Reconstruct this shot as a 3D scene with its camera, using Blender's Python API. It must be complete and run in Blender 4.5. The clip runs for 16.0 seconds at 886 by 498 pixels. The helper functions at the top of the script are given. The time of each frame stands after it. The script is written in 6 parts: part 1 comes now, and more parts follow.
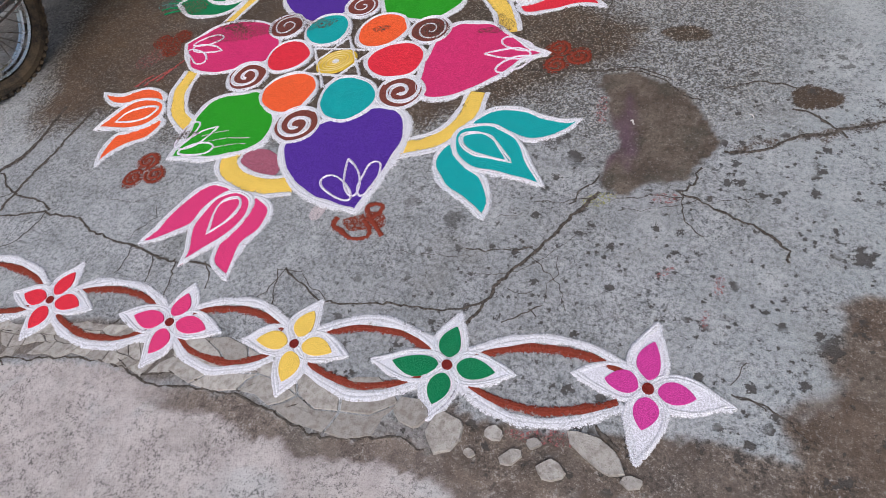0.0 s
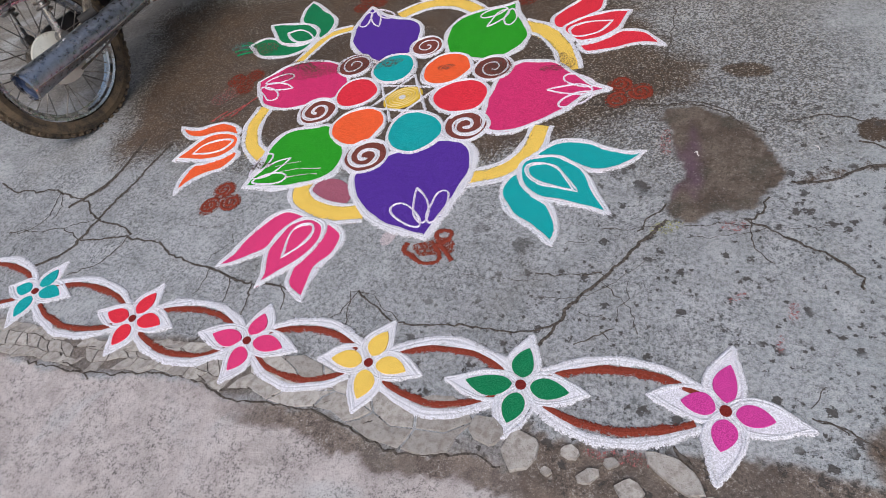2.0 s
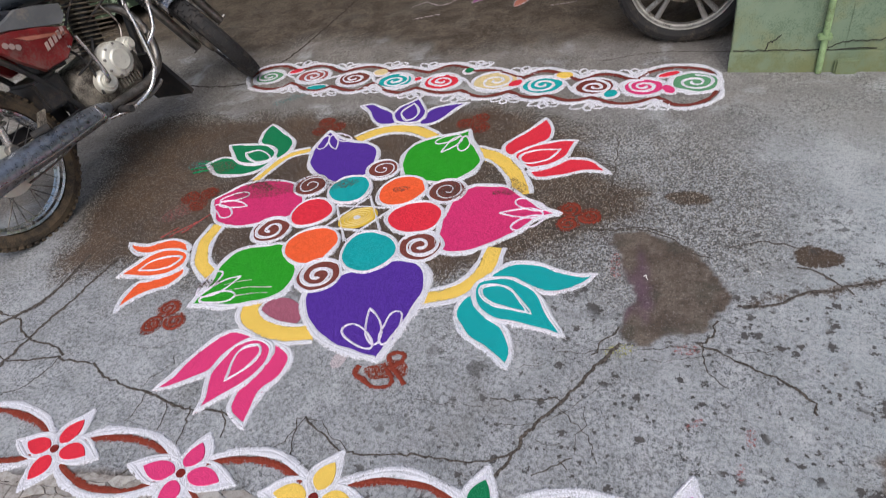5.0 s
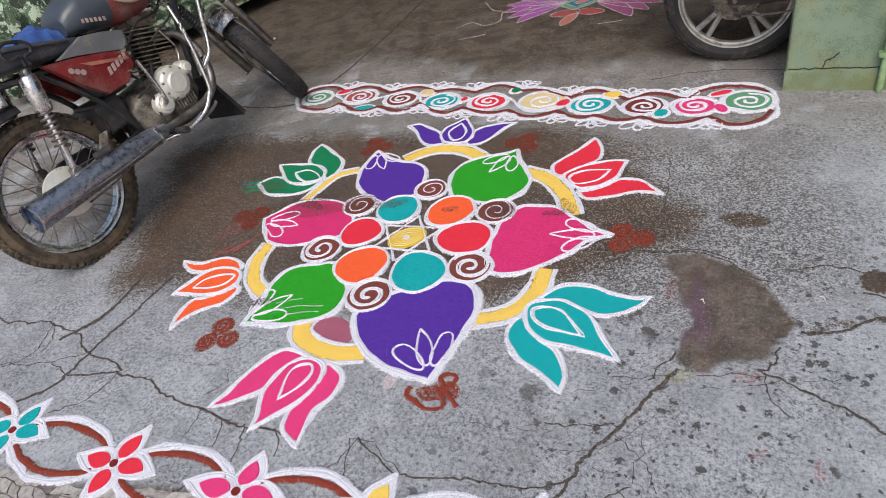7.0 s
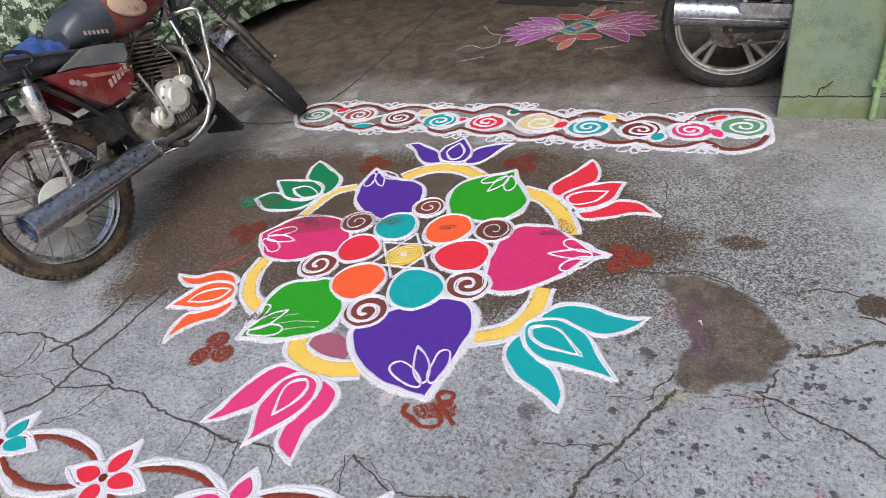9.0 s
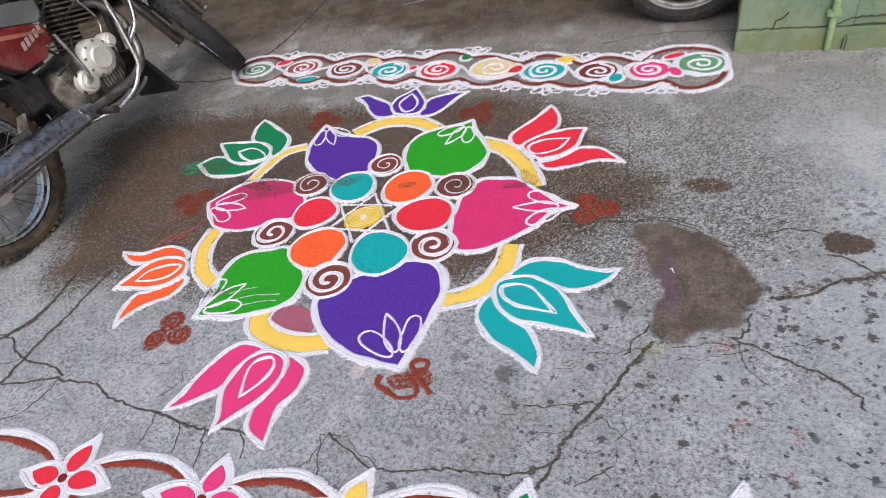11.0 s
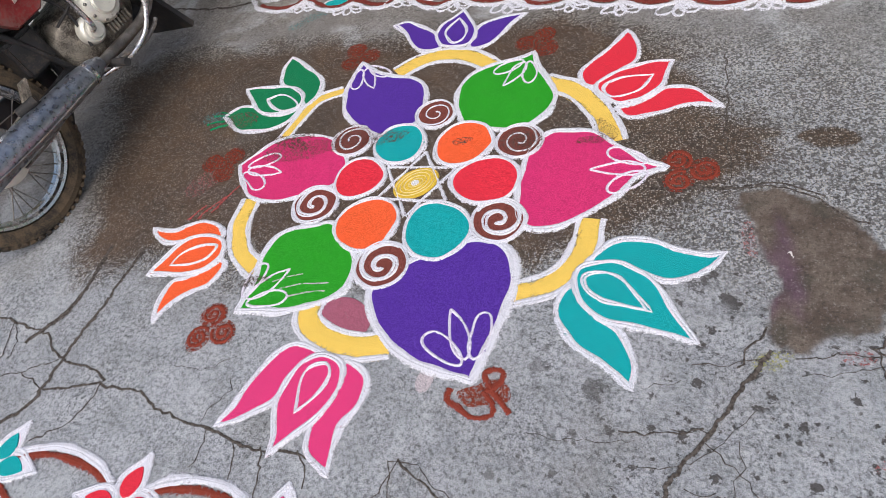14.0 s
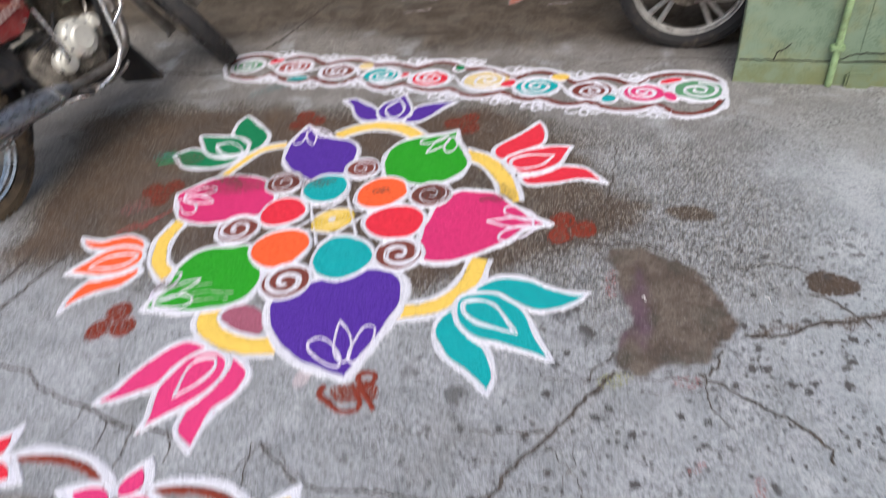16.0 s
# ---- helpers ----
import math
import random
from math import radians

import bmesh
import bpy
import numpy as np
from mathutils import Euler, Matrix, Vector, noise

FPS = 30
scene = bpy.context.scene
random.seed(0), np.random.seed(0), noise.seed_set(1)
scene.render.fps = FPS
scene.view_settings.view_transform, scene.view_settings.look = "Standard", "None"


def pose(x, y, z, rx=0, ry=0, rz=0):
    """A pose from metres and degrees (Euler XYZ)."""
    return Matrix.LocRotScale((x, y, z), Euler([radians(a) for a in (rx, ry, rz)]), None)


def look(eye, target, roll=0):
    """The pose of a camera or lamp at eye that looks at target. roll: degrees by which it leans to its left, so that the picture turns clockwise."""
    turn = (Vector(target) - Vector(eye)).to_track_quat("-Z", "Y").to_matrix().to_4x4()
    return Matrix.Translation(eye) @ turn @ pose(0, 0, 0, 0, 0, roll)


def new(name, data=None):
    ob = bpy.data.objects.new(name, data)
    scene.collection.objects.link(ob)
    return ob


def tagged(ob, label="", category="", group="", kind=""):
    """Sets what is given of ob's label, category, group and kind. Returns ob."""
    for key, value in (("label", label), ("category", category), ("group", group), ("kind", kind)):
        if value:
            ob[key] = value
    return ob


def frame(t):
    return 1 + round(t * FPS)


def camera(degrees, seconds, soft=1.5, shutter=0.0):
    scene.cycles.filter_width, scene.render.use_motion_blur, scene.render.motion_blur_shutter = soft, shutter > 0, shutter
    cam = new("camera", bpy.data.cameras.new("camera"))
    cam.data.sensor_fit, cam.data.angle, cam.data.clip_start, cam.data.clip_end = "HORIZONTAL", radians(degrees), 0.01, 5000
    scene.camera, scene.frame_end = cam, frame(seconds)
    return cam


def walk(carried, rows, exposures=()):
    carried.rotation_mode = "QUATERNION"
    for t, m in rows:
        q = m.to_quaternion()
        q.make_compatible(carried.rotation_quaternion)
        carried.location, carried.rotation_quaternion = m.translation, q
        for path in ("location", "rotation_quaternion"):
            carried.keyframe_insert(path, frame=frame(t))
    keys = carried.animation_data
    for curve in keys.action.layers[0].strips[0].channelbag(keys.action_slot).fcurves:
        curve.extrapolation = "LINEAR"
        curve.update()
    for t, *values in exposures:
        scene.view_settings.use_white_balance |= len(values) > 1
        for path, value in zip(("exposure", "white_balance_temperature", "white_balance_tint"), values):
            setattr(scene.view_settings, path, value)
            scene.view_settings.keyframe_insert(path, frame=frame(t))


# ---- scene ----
cam = camera(68.8, 16.0, soft=0.6, shutter=0.4)
PATH = [
    (0, (0.056, 0.18, 1.388), (-0.604, 1.184, -0.21), -18.7),
    (0.5, (0.04, 0.15, 1.391), (-0.631, 1.174, -0.19), -17.7),
    (1, (0.028, 0.128, 1.386), (-0.614, 1.199, -0.176), -16.1),
    (1.5, (0.009, 0.109, 1.397), (-0.661, 1.202, -0.138), -16.0),
    (2, (-0.017, 0.075, 1.418), (-0.785, 1.156, -0.078), -19.5),
    (2.5, (-0.025, 0.059, 1.41), (-0.802, 1.153, -0.073), -17.9),
    (3, (-0.034, 0.056, 1.399), (-0.777, 1.186, -0.075), -16.0),
    (3.5, (-0.055, 0.058, 1.384), (-0.747, 1.21, -0.097), -13.7),
    (4, (-0.065, 0.057, 1.371), (-0.788, 1.211, -0.094), -13.6),
    (4.5, (-0.037, 0.092, 1.379), (-0.686, 1.301, -0.076), -12.7),
    (5, (-0.028, 0.104, 1.415), (-0.702, 1.484, 0.134), -12.5),
    (5.2, (-0.05, 0.093, 1.439), (-0.708, 1.484, 0.161), -11.8),
    (7.3, (-0.083, 0.1, 1.432), (-0.875, 1.481, 0.222), -14.1),
    (7.5, (-0.088, 0.093, 1.43), (-0.867, 1.489, 0.229), -13.2),
    (8, (-0.087, 0.089, 1.434), (-0.879, 1.492, 0.249), -13.5),
    (8.2, (-0.09, 0.09, 1.434), (-0.873, 1.504, 0.257), -13.1),
    (10.5, (-0.108, 0.061, 1.411), (-0.825, 1.502, 0.224), -11.0),
    (11, (-0.167, 0.164, 1.418), (-0.778, 1.527, 0.088), -13.5),
    (11.5, (-0.31, 0.299, 1.419), (-0.958, 1.576, 0.024), -16.6),
    (12, (-0.348, 0.456, 1.44), (-1.048, 1.547, -0.083), -22.1),
    (12.5, (-0.351, 0.483, 1.464), (-1.034, 1.634, -0.023), -20.9),
    (13, (-0.351, 0.502, 1.448), (-1.016, 1.644, -0.053), -20.7),
    (13.5, (-0.358, 0.513, 1.445), (-1.035, 1.62, -0.077), -21.4),
    (14, (-0.353, 0.525, 1.431), (-1.046, 1.593, -0.112), -22.1),
    (14.5, (-0.367, 0.515, 1.427), (-1.068, 1.585, -0.111), -22.4),
    (14.7, (-0.357, 0.516, 1.424), (-1.069, 1.602, -0.098), -23.5),
    (15, (-0.306, 0.531, 1.409), (-0.987, 1.834, 0.054), -20.2),
    (15.5, (-0.206, 0.454, 1.389), (-0.787, 1.996, 0.255), -13.2),
    (16, (-0.082, 0.248, 1.311), (-0.711, 1.649, 0.029), -9.1),
]
walk(cam, [(t, look(eye, target, roll)) for t, eye, target, roll in PATH],
     exposures=((0, 0.21), (4.5, 0.21), (5.2, 0.28), (7.4, 0.42), (10.5, 0.46), (12, 0.42), (14.5, 0.42), (15.2, 0.56), (15.6, 0.59), (16, 0.55)))

# ---- light ----
world = bpy.data.worlds.new("sky")
scene.world = world
world.use_nodes = True
wn = world.node_tree
sky = wn.nodes.new("ShaderNodeTexSky")
sky.sky_type, sky.sun_disc = 'NISHITA', False
sky.sun_elevation, sky.sun_rotation = radians(48), radians(160)
sky.dust_density = 4.0
wn.links.new(sky.outputs[0], wn.nodes["Background"].inputs[0])
wn.nodes["Background"].inputs[1].default_value = 0.12
sun = new("sun", bpy.data.lights.new("sun", 'SUN'))
sun.data.energy, sun.data.angle, sun.data.color = 1.3, radians(40), (0.96, 0.98, 1.0)
sun.matrix_world = look((1.0, -3.0, 5.0), (0, 0, 0))

# ---- materials ----
def lin(r, g, b):
    """Linear colour from 0..255 display values."""
    return tuple(((c / 255 + 0.055) / 1.055) ** 2.4 if c > 10 else c / 3294.6 for c in (r, g, b)) + (1.0,)


class Nodes:
    """A small helper round a material's node tree."""

    def __init__(self, name):
        self.m = bpy.data.materials.new(name)
        self.m.use_nodes = True
        self.t = self.m.node_tree
        self.bsdf = self.t.nodes["Principled BSDF"]
        self.coord = self.t.nodes.new("ShaderNodeTexCoord").outputs["Object"]

    def add(self, kind, **sockets):
        n = self.t.nodes.new(kind)
        for k, v in sockets.items():
            self.put(n.inputs[k.replace("_", " ")], v)
        return n

    def put(self, socket, v):
        if isinstance(v, bpy.types.NodeSocket):
            self.t.links.new(v, socket)
        else:
            socket.default_value = v

    def noise(self, scale, detail=3.0, rough=0.55, distortion=0.0, vector=None):
        return self.add("ShaderNodeTexNoise", Vector=vector or self.coord, Scale=scale, Detail=detail, Roughness=rough, Distortion=distortion).outputs["Fac"]

    def voronoi(self, scale, out="Distance", feature='F1'):
        n = self.add("ShaderNodeTexVoronoi", Vector=self.coord, Scale=scale)
        n.feature = feature
        return n.outputs[out]

    def ramp(self, fac, lo, hi, a=0.0, b=1.0):
        n = self.add("ShaderNodeMapRange", Value=fac)
        n.inputs["From Min"].default_value, n.inputs["From Max"].default_value = lo, hi
        n.inputs["To Min"].default_value, n.inputs["To Max"].default_value = a, b
        n.interpolation_type = 'SMOOTHSTEP'
        return n.outputs[0]

    def math(self, op, a, b=0.0):
        n = self.t.nodes.new("ShaderNodeMath")
        n.operation = op
        self.put(n.inputs[0], a)
        self.put(n.inputs[1], b)
        return n.outputs[0]

    def mix(self, fac, a, b, mode='MIX'):
        n = self.t.nodes.new("ShaderNodeMix")
        n.data_type, n.blend_type = 'RGBA', mode
        self.put(n.inputs[0], fac)
        self.put(n.inputs[6], a)
        self.put(n.inputs[7], b)
        return n.outputs[2]

    def attribute(self, name):
        n = self.t.nodes.new("ShaderNodeAttribute")
        n.attribute_name = name
        return n.outputs["Fac"]

    def bump(self, height, strength=0.3, distance=0.002):
        n = self.add("ShaderNodeBump", Height=height, Strength=strength, Distance=distance)
        self.put(self.bsdf.inputs["Normal"], n.outputs[0])

    def finish(self, color, rough=0.9, metal=0.0, alpha=None, spec=None):
        self.put(self.bsdf.inputs["Base Color"], color)
        self.put(self.bsdf.inputs["Roughness"], rough)
        self.put(self.bsdf.inputs["Metallic"], metal)
        if spec is not None:
            self.put(self.bsdf.inputs["Specular IOR Level"], spec)
        if alpha is not None:
            self.put(self.bsdf.inputs["Alpha"], alpha)
        return self.m


def powder(name, rgb, thin=0.0, grain=0.22, wear=0.0):
    """Dry coloured powder strewn by hand; thin: how much ground shows through; the rim breaks up into grains."""
    n = Nodes(name)
    c = lin(*rgb)
    dark = tuple(v * 0.60 for v in c[:3]) + (1,)
    pale = tuple(min(1, v * 1.1 + 0.02) for v in c[:3]) + (1,)
    fine, broad = n.noise(330, 3, 0.75), n.noise(28, 4)
    col = n.mix(n.ramp(fine, 0.40, 0.60), dark, pale)
    col = n.mix(n.ramp(n.noise(240, 2, 0.7), 0.62, 0.70, 0, 0.5), col, tuple(v * 0.45 for v in c[:3]) + (1,))
    col = n.mix(n.ramp(broad, 0.3, 0.75, 0.0, 0.35), col, c)
    edge = n.attribute("edge")
    grit = n.math('ADD', n.math('MULTIPLY', n.noise(360, 2, 0.7), 0.5), n.math('MULTIPLY', n.noise(105, 3, 0.7), 0.5))
    cover = n.math('SUBTRACT', n.math('SUBTRACT', 0.60 - 1.5 * thin, n.math('MULTIPLY', n.math('POWER', edge, 1.6), 0.66)), n.math('MULTIPLY', n.math('SUBTRACT', grit, 0.5), 2.6 + wear * 4))
    n.bump(n.math('ADD', fine, n.math('MULTIPLY', broad, 2.0)), 0.5, 0.0015)
    return n.finish(col, 0.95, 0.0, n.ramp(cover, 0.0, 0.14), 0.15)


def plain(name, rgb, rough=0.5, metal=0.0, var=0.25, scale=30, bump=0.1, dirt=None, dirt_amount=0.5, spec=None, detail=5):
    """Painted, metal or rubber surface with broad and fine variation and some dirt."""
    n = Nodes(name)
    c = lin(*rgb)
    lo = tuple(v * (1 - var) for v in c[:3]) + (1,)
    hi = tuple(min(1, v * (1 + var)) for v in c[:3]) + (1,)
    big, small = n.noise(scale, detail), n.noise(scale * 9, 3)
    col = n.mix(n.ramp(big, 0.3, 0.7), lo, hi)
    col = n.mix(n.ramp(small, 0.4, 0.75, 0, 0.35), col, lo)
    r = n.ramp(big, 0.3, 0.7, max(0.02, rough - 0.08), min(1, rough + 0.1))
    m = metal
    if dirt:
        d = n.ramp(n.math('ADD', n.math('MULTIPLY', n.noise(scale * 0.6, 6, 0.65), 0.7), n.math('MULTIPLY', small, 0.3)), 0.62 - 0.3 * dirt_amount, 0.72 - 0.12 * dirt_amount)
        col = n.mix(d, col, lin(*dirt))
        r = n.math('MAXIMUM', r, n.math('MULTIPLY', d, 0.9))
        if metal:
            m = n.math('MULTIPLY', n.math('SUBTRACT', 1.0, d), metal)
    n.bump(n.math('ADD', big, small), bump, 0.002)
    return n.finish(col, r, m, None, spec)


WHITE = powder("white_powder", (222, 221, 229), 0.02, wear=0.35)
WHITE_THIN = powder("thin_white_powder", (232, 227, 236), 0.22)
WHITE_BED = powder("brushed_white_powder", (226, 224, 234), 0.07)
WHITE_LOOP = powder("loop_white_powder", (226, 218, 232), 0.10)
WHITE_FAINT = powder("faint_chalk", (196, 184, 188), 0.24)
COL = {
    "magenta": powder("magenta_powder", (214, 48, 112)), "purple": powder("purple_powder", (82, 44, 152)),
    "green": powder("green_powder", (38, 156, 30)), "teal": powder("teal_powder", (4, 164, 166)),
    "orange": powder("orange_powder", (252, 98, 50)), "red": powder("red_powder", (228, 46, 66)),
    "yellow": powder("yellow_powder", (246, 204, 96)), "dark_green": powder("dark_green_powder", (6, 124, 78)),
    "pink": powder("pink_powder", (226, 60, 122)), "orchid": powder("orchid_powder", (208, 62, 152)),
    "brown": powder("brown_powder", (118, 50, 42), 0.02), "rust": powder("rust_powder", (136, 56, 40), 0.09),
    "blood": powder("dark_red_powder", (120, 30, 24)), "dust": powder("pink_dust", (164, 92, 112), 0.14),
    "spiral_brown": powder("spiral_brown_powder", (122, 62, 54), 0.06),
    "rust_faint": powder("faint_rust_powder", (134, 60, 42), 0.30), "rust_bed": powder("rubbed_rust_powder", (132, 58, 42), 0.33), "gold": powder("gold_powder", (222, 186, 66), 0.02),
    "violet": powder("violet_powder", (160, 92, 158), 0.10), "rose": powder("rose_powder", (158, 88, 128), 0.12),
    "coral": powder("coral_powder", (164, 82, 80), 0.14), "blue": powder("blue_powder", (50, 108, 146), 0.08),
    "leaf": powder("pale_green_powder", (96, 152, 112), 0.1), "salmon": powder("salmon_powder", (184, 116, 100), 0.14),
    "film": powder("trodden_dust_film", (108, 80, 74), 0.42), "smudge": powder("trodden_dirt_powder", (92, 76, 66), 0.40), "spill_yellow": powder("spilled_yellow_powder", (170, 168, 92), 0.44), "cream": powder("cream_powder", (226, 204, 150), 0.06),
    "teal_dust": powder("teal_dust", (90, 150, 150), 0.44), "pink_haze": powder("pink_haze", (168, 104, 104), 0.44),
}


def ground_material():
    n = Nodes("old_concrete")
    road, patch, damp, dirt, back, pits, pale, gravel, tint, warm = (n.attribute(a) for a in ("road", "patch", "damp", "dirt", "back", "pits", "pale", "gravel", "tint", "warm"))
    broad, mid, fine, micro = n.noise(1.7, 6, 0.6), n.noise(11, 6, 0.65), n.noise(90, 4, 0.7), n.noise(420, 3, 0.7)
    grit = n.voronoi(230)
    grain = n.math('ADD', n.math('MULTIPLY', n.noise(175, 3, 0.8), 0.5), n.math('MULTIPLY', n.noise(68, 4, 0.75), 0.5))
    damp = n.math('MULTIPLY', n.ramp(n.math('ADD', damp, n.math('MULTIPLY', n.math('SUBTRACT', grain, 0.5), 2.6)), 0.22, 0.72), 0.95)
    base = n.mix(n.ramp(broad, 0.3, 0.7), lin(160, 161, 166), lin(184, 186, 191))
    base = n.mix(n.ramp(mid, 0.35, 0.7, 0, 0.6), base, lin(132, 136, 138))
    base = n.mix(n.ramp(fine, 0.46, 0.62, 0, 0.7), base, lin(106, 109, 110))
    base = n.mix(n.math('MULTIPLY', pale, n.ramp(mid, 0.25, 0.75, 0.35, 1.0)), base, lin(168, 174, 178))
    road_col = n.mix(n.ramp(mid, 0.3, 0.7), lin(174, 164, 163), lin(196, 188, 187))
    road_col = n.mix(n.ramp(n.noise(5.5, 5, 0.6), 0.60, 0.74, 0, 0.5), road_col, lin(126, 112, 106))
    base = n.mix(road, base, road_col)
    damp_col = n.mix(n.ramp(mid, 0.3, 0.7), lin(68, 48, 32), lin(92, 69, 48))
    damp_col = n.mix(n.ramp(n.noise(3.2, 4, 0.6), 0.45, 0.7, 0, 0.6), damp_col, lin(50, 36, 24))
    warm_col = n.mix(n.ramp(n.noise(3.6, 6, 0.65, 0.8), 0.35, 0.65), lin(100, 89, 78), lin(132, 123, 112))
    base = n.mix(n.math('MULTIPLY', warm, 0.75), base, warm_col)
    base = n.mix(damp, base, damp_col)
    # streaky brown-grey porch floor, with some of the roof's shade put into its colour
    shaded_back_col = n.mix(n.ramp(n.noise(6.5, 7, 0.7, 0.6), 0.35, 0.66), lin(68, 59, 50), lin(106, 95, 84))
    shaded_back_col = n.mix(n.ramp(n.noise(34, 5, 0.75), 0.50, 0.64, 0, 0.6), shaded_back_col, lin(56, 48, 41))
    shaded_back_col = n.mix(n.ramp(n.noise(48, 5, 0.75), 0.56, 0.68, 0, 0.5), shaded_back_col, lin(130, 116, 102))
    base = n.mix(back, base, shaded_back_col)
    patch_col = n.mix(n.ramp(n.noise(14, 5, 0.6), 0.35, 0.65), lin(86, 74, 66), lin(112, 100, 90))
    patch_col = n.mix(n.ramp(n.noise(9.0, 4, 0.6), 0.5, 0.66, 0, 0.6), patch_col, lin(74, 72, 64))
    patch_col = n.mix(n.ramp(n.noise(85, 5, 0.75), 0.50, 0.62, 0, 0.55), patch_col, lin(60, 54, 48))
    patch_col = n.mix(n.math('MULTIPLY', tint, n.ramp(mid, 0.3, 0.6, 0.4, 0.9)), patch_col, lin(100, 74, 92))
    base = n.mix(patch, base, patch_col)
    dirt_col = n.mix(n.ramp(mid, 0.35, 0.65), lin(88, 74, 64), lin(114, 99, 88))
    base = n.mix(dirt, base, dirt_col)
    cloud = n.noise(3.4, 5, 0.6, 0.4)
    base = n.mix(n.ramp(cloud, 0.52, 0.68, 0, 0.5), base, n.mix(0.55, base, lin(116, 112, 106)))
    base = n.mix(n.math('MULTIPLY', n.ramp(cloud, 0.48, 0.32, 0, 0.5), n.math('SUBTRACT', 1.0, n.math('MAXIMUM', n.math('MAXIMUM', damp, patch), n.math('MAXIMUM', back, dirt)))), base, lin(190, 193, 196))
    # light grains of aggregate that show through
    stones = n.math('MULTIPLY', n.ramp(grit, 0.10, 0.34, 1.0, 0.0), n.ramp(n.noise(120, 2), 0.42, 0.62))
    base = n.mix(n.math('MULTIPLY', stones, n.math('SUBTRACT', n.math('SUBTRACT', 0.5, n.math('MULTIPLY', damp, 0.2)), n.math('MULTIPLY', n.math('MAXIMUM', patch, back), 0.7))), base, lin(186, 180, 170))
    base = n.mix(n.math('MULTIPLY', n.ramp(micro, 0.56, 0.68), 0.55), base, lin(76, 72, 68))
    # pebbles laid bare where the skin of the concrete is worn off
    peb = n.add("ShaderNodeTexVoronoi", Vector=n.coord, Scale=200.0)
    pick = n.t.nodes.new("ShaderNodeSeparateColor")
    n.put(pick.inputs[0], peb.outputs["Color"])
    bare = n.math('MULTIPLY', n.ramp(peb.outputs["Distance"], 0.25, 0.60, 1.0, 0.0), gravel)
    base = n.mix(n.math('MULTIPLY', bare, n.ramp(pick.outputs[0], 0.60, 0.70, 0, 0.85)), base, n.mix(pick.outputs[1], lin(136, 128, 116), lin(196, 190, 178)))
    base = n.mix(n.math('MULTIPLY', n.math('MULTIPLY', gravel, n.ramp(pick.outputs[0], 0.50, 0.42)), 0.7), base, lin(62, 54, 46))
    # coarse grain, light and dark
    smooth = n.math('SUBTRACT', 1.0, n.math('MULTIPLY', n.math('MAXIMUM', patch, back), 0.55))
    smooth = n.math('MULTIPLY', smooth, n.ramp(n.noise(4.6, 4, 0.6, 0.8), 0.35, 0.65, 0.35, 1.0))
    base = n.mix(n.math('MULTIPLY', smooth, n.ramp(grain, 0.49, 0.60, 0.0, 1.0)), base, n.mix(0.74, base, lin(48, 48, 47)))
    base = n.mix(n.math('MULTIPLY', smooth, n.ramp(grain, 0.47, 0.38, 0.0, 0.9)), base, n.mix(0.42, base, lin(212, 210, 208)))
    # small pits, dark inside
    hole = n.math('MULTIPLY', n.ramp(n.math('ADD', n.voronoi(17), n.math('MULTIPLY', n.noise(75, 4, 0.7), 0.9)), 0.63, 0.67, 1.0, 0.0), n.ramp(n.noise(6.5, 3, 0.6), 0.40, 0.50))
    hole2 = n.math('MULTIPLY', n.ramp(n.math('ADD', n.voronoi(40), n.math('MULTIPLY', n.noise(170, 4, 0.7), 0.9)), 0.62, 0.67, 1.0, 0.0), n.ramp(n.noise(12, 3, 0.6), 0.42, 0.54))
    hole3 = n.math('MULTIPLY', n.ramp(n.math('ADD', n.voronoi(6.5), n.math('MULTIPLY', n.noise(38, 5, 0.75), 0.8)), 0.54, 0.58, 1.0, 0.0), n.ramp(n.noise(2.6, 2, 0.5), 0.44, 0.54))
    hole = n.math('MULTIPLY', n.math('MAXIMUM', n.math('MAXIMUM', hole, hole2), hole3), pits)
    base = n.mix(n.math('MULTIPLY', hole, 0.9), base, lin(72, 68, 66))
    h = n.math('ADD', n.math('MULTIPLY', fine, 0.7), n.math('ADD', n.math('MULTIPLY', micro, 0.5), n.math('MULTIPLY', stones, 0.5)))
    h = n.math('SUBTRACT', n.math('ADD', h, n.math('MULTIPLY', mid, 1.2)), n.math('MULTIPLY', hole, 1.4))
    n.bump(n.math('ADD', h, grain), 0.7, 0.004)
    rough = n.math('SUBTRACT', 0.92, n.math('MULTIPLY', n.math('MAXIMUM', damp, back), 0.22))
    return n.finish(base, rough, 0.0, None, 0.3)


def crack_material():
    n = Nodes("dirt_in_cracks")
    col = n.mix(n.ramp(n.noise(120, 4), 0.35, 0.65), lin(64, 58, 54), lin(100, 93, 88))
    edge = n.attribute("edge")
    cover = n.math('SUBTRACT', n.math('SUBTRACT', 1.22, n.math('MULTIPLY', edge, 0.55)), n.math('MULTIPLY', n.math('ADD', n.math('MULTIPLY', n.noise(140, 4, 0.75), 0.6), n.math('MULTIPLY', n.noise(30, 3, 0.7), 0.4)), 1.55))
    return n.finish(col, 1.0, 0.0, n.ramp(cover, 0.0, 0.16), 0.1)


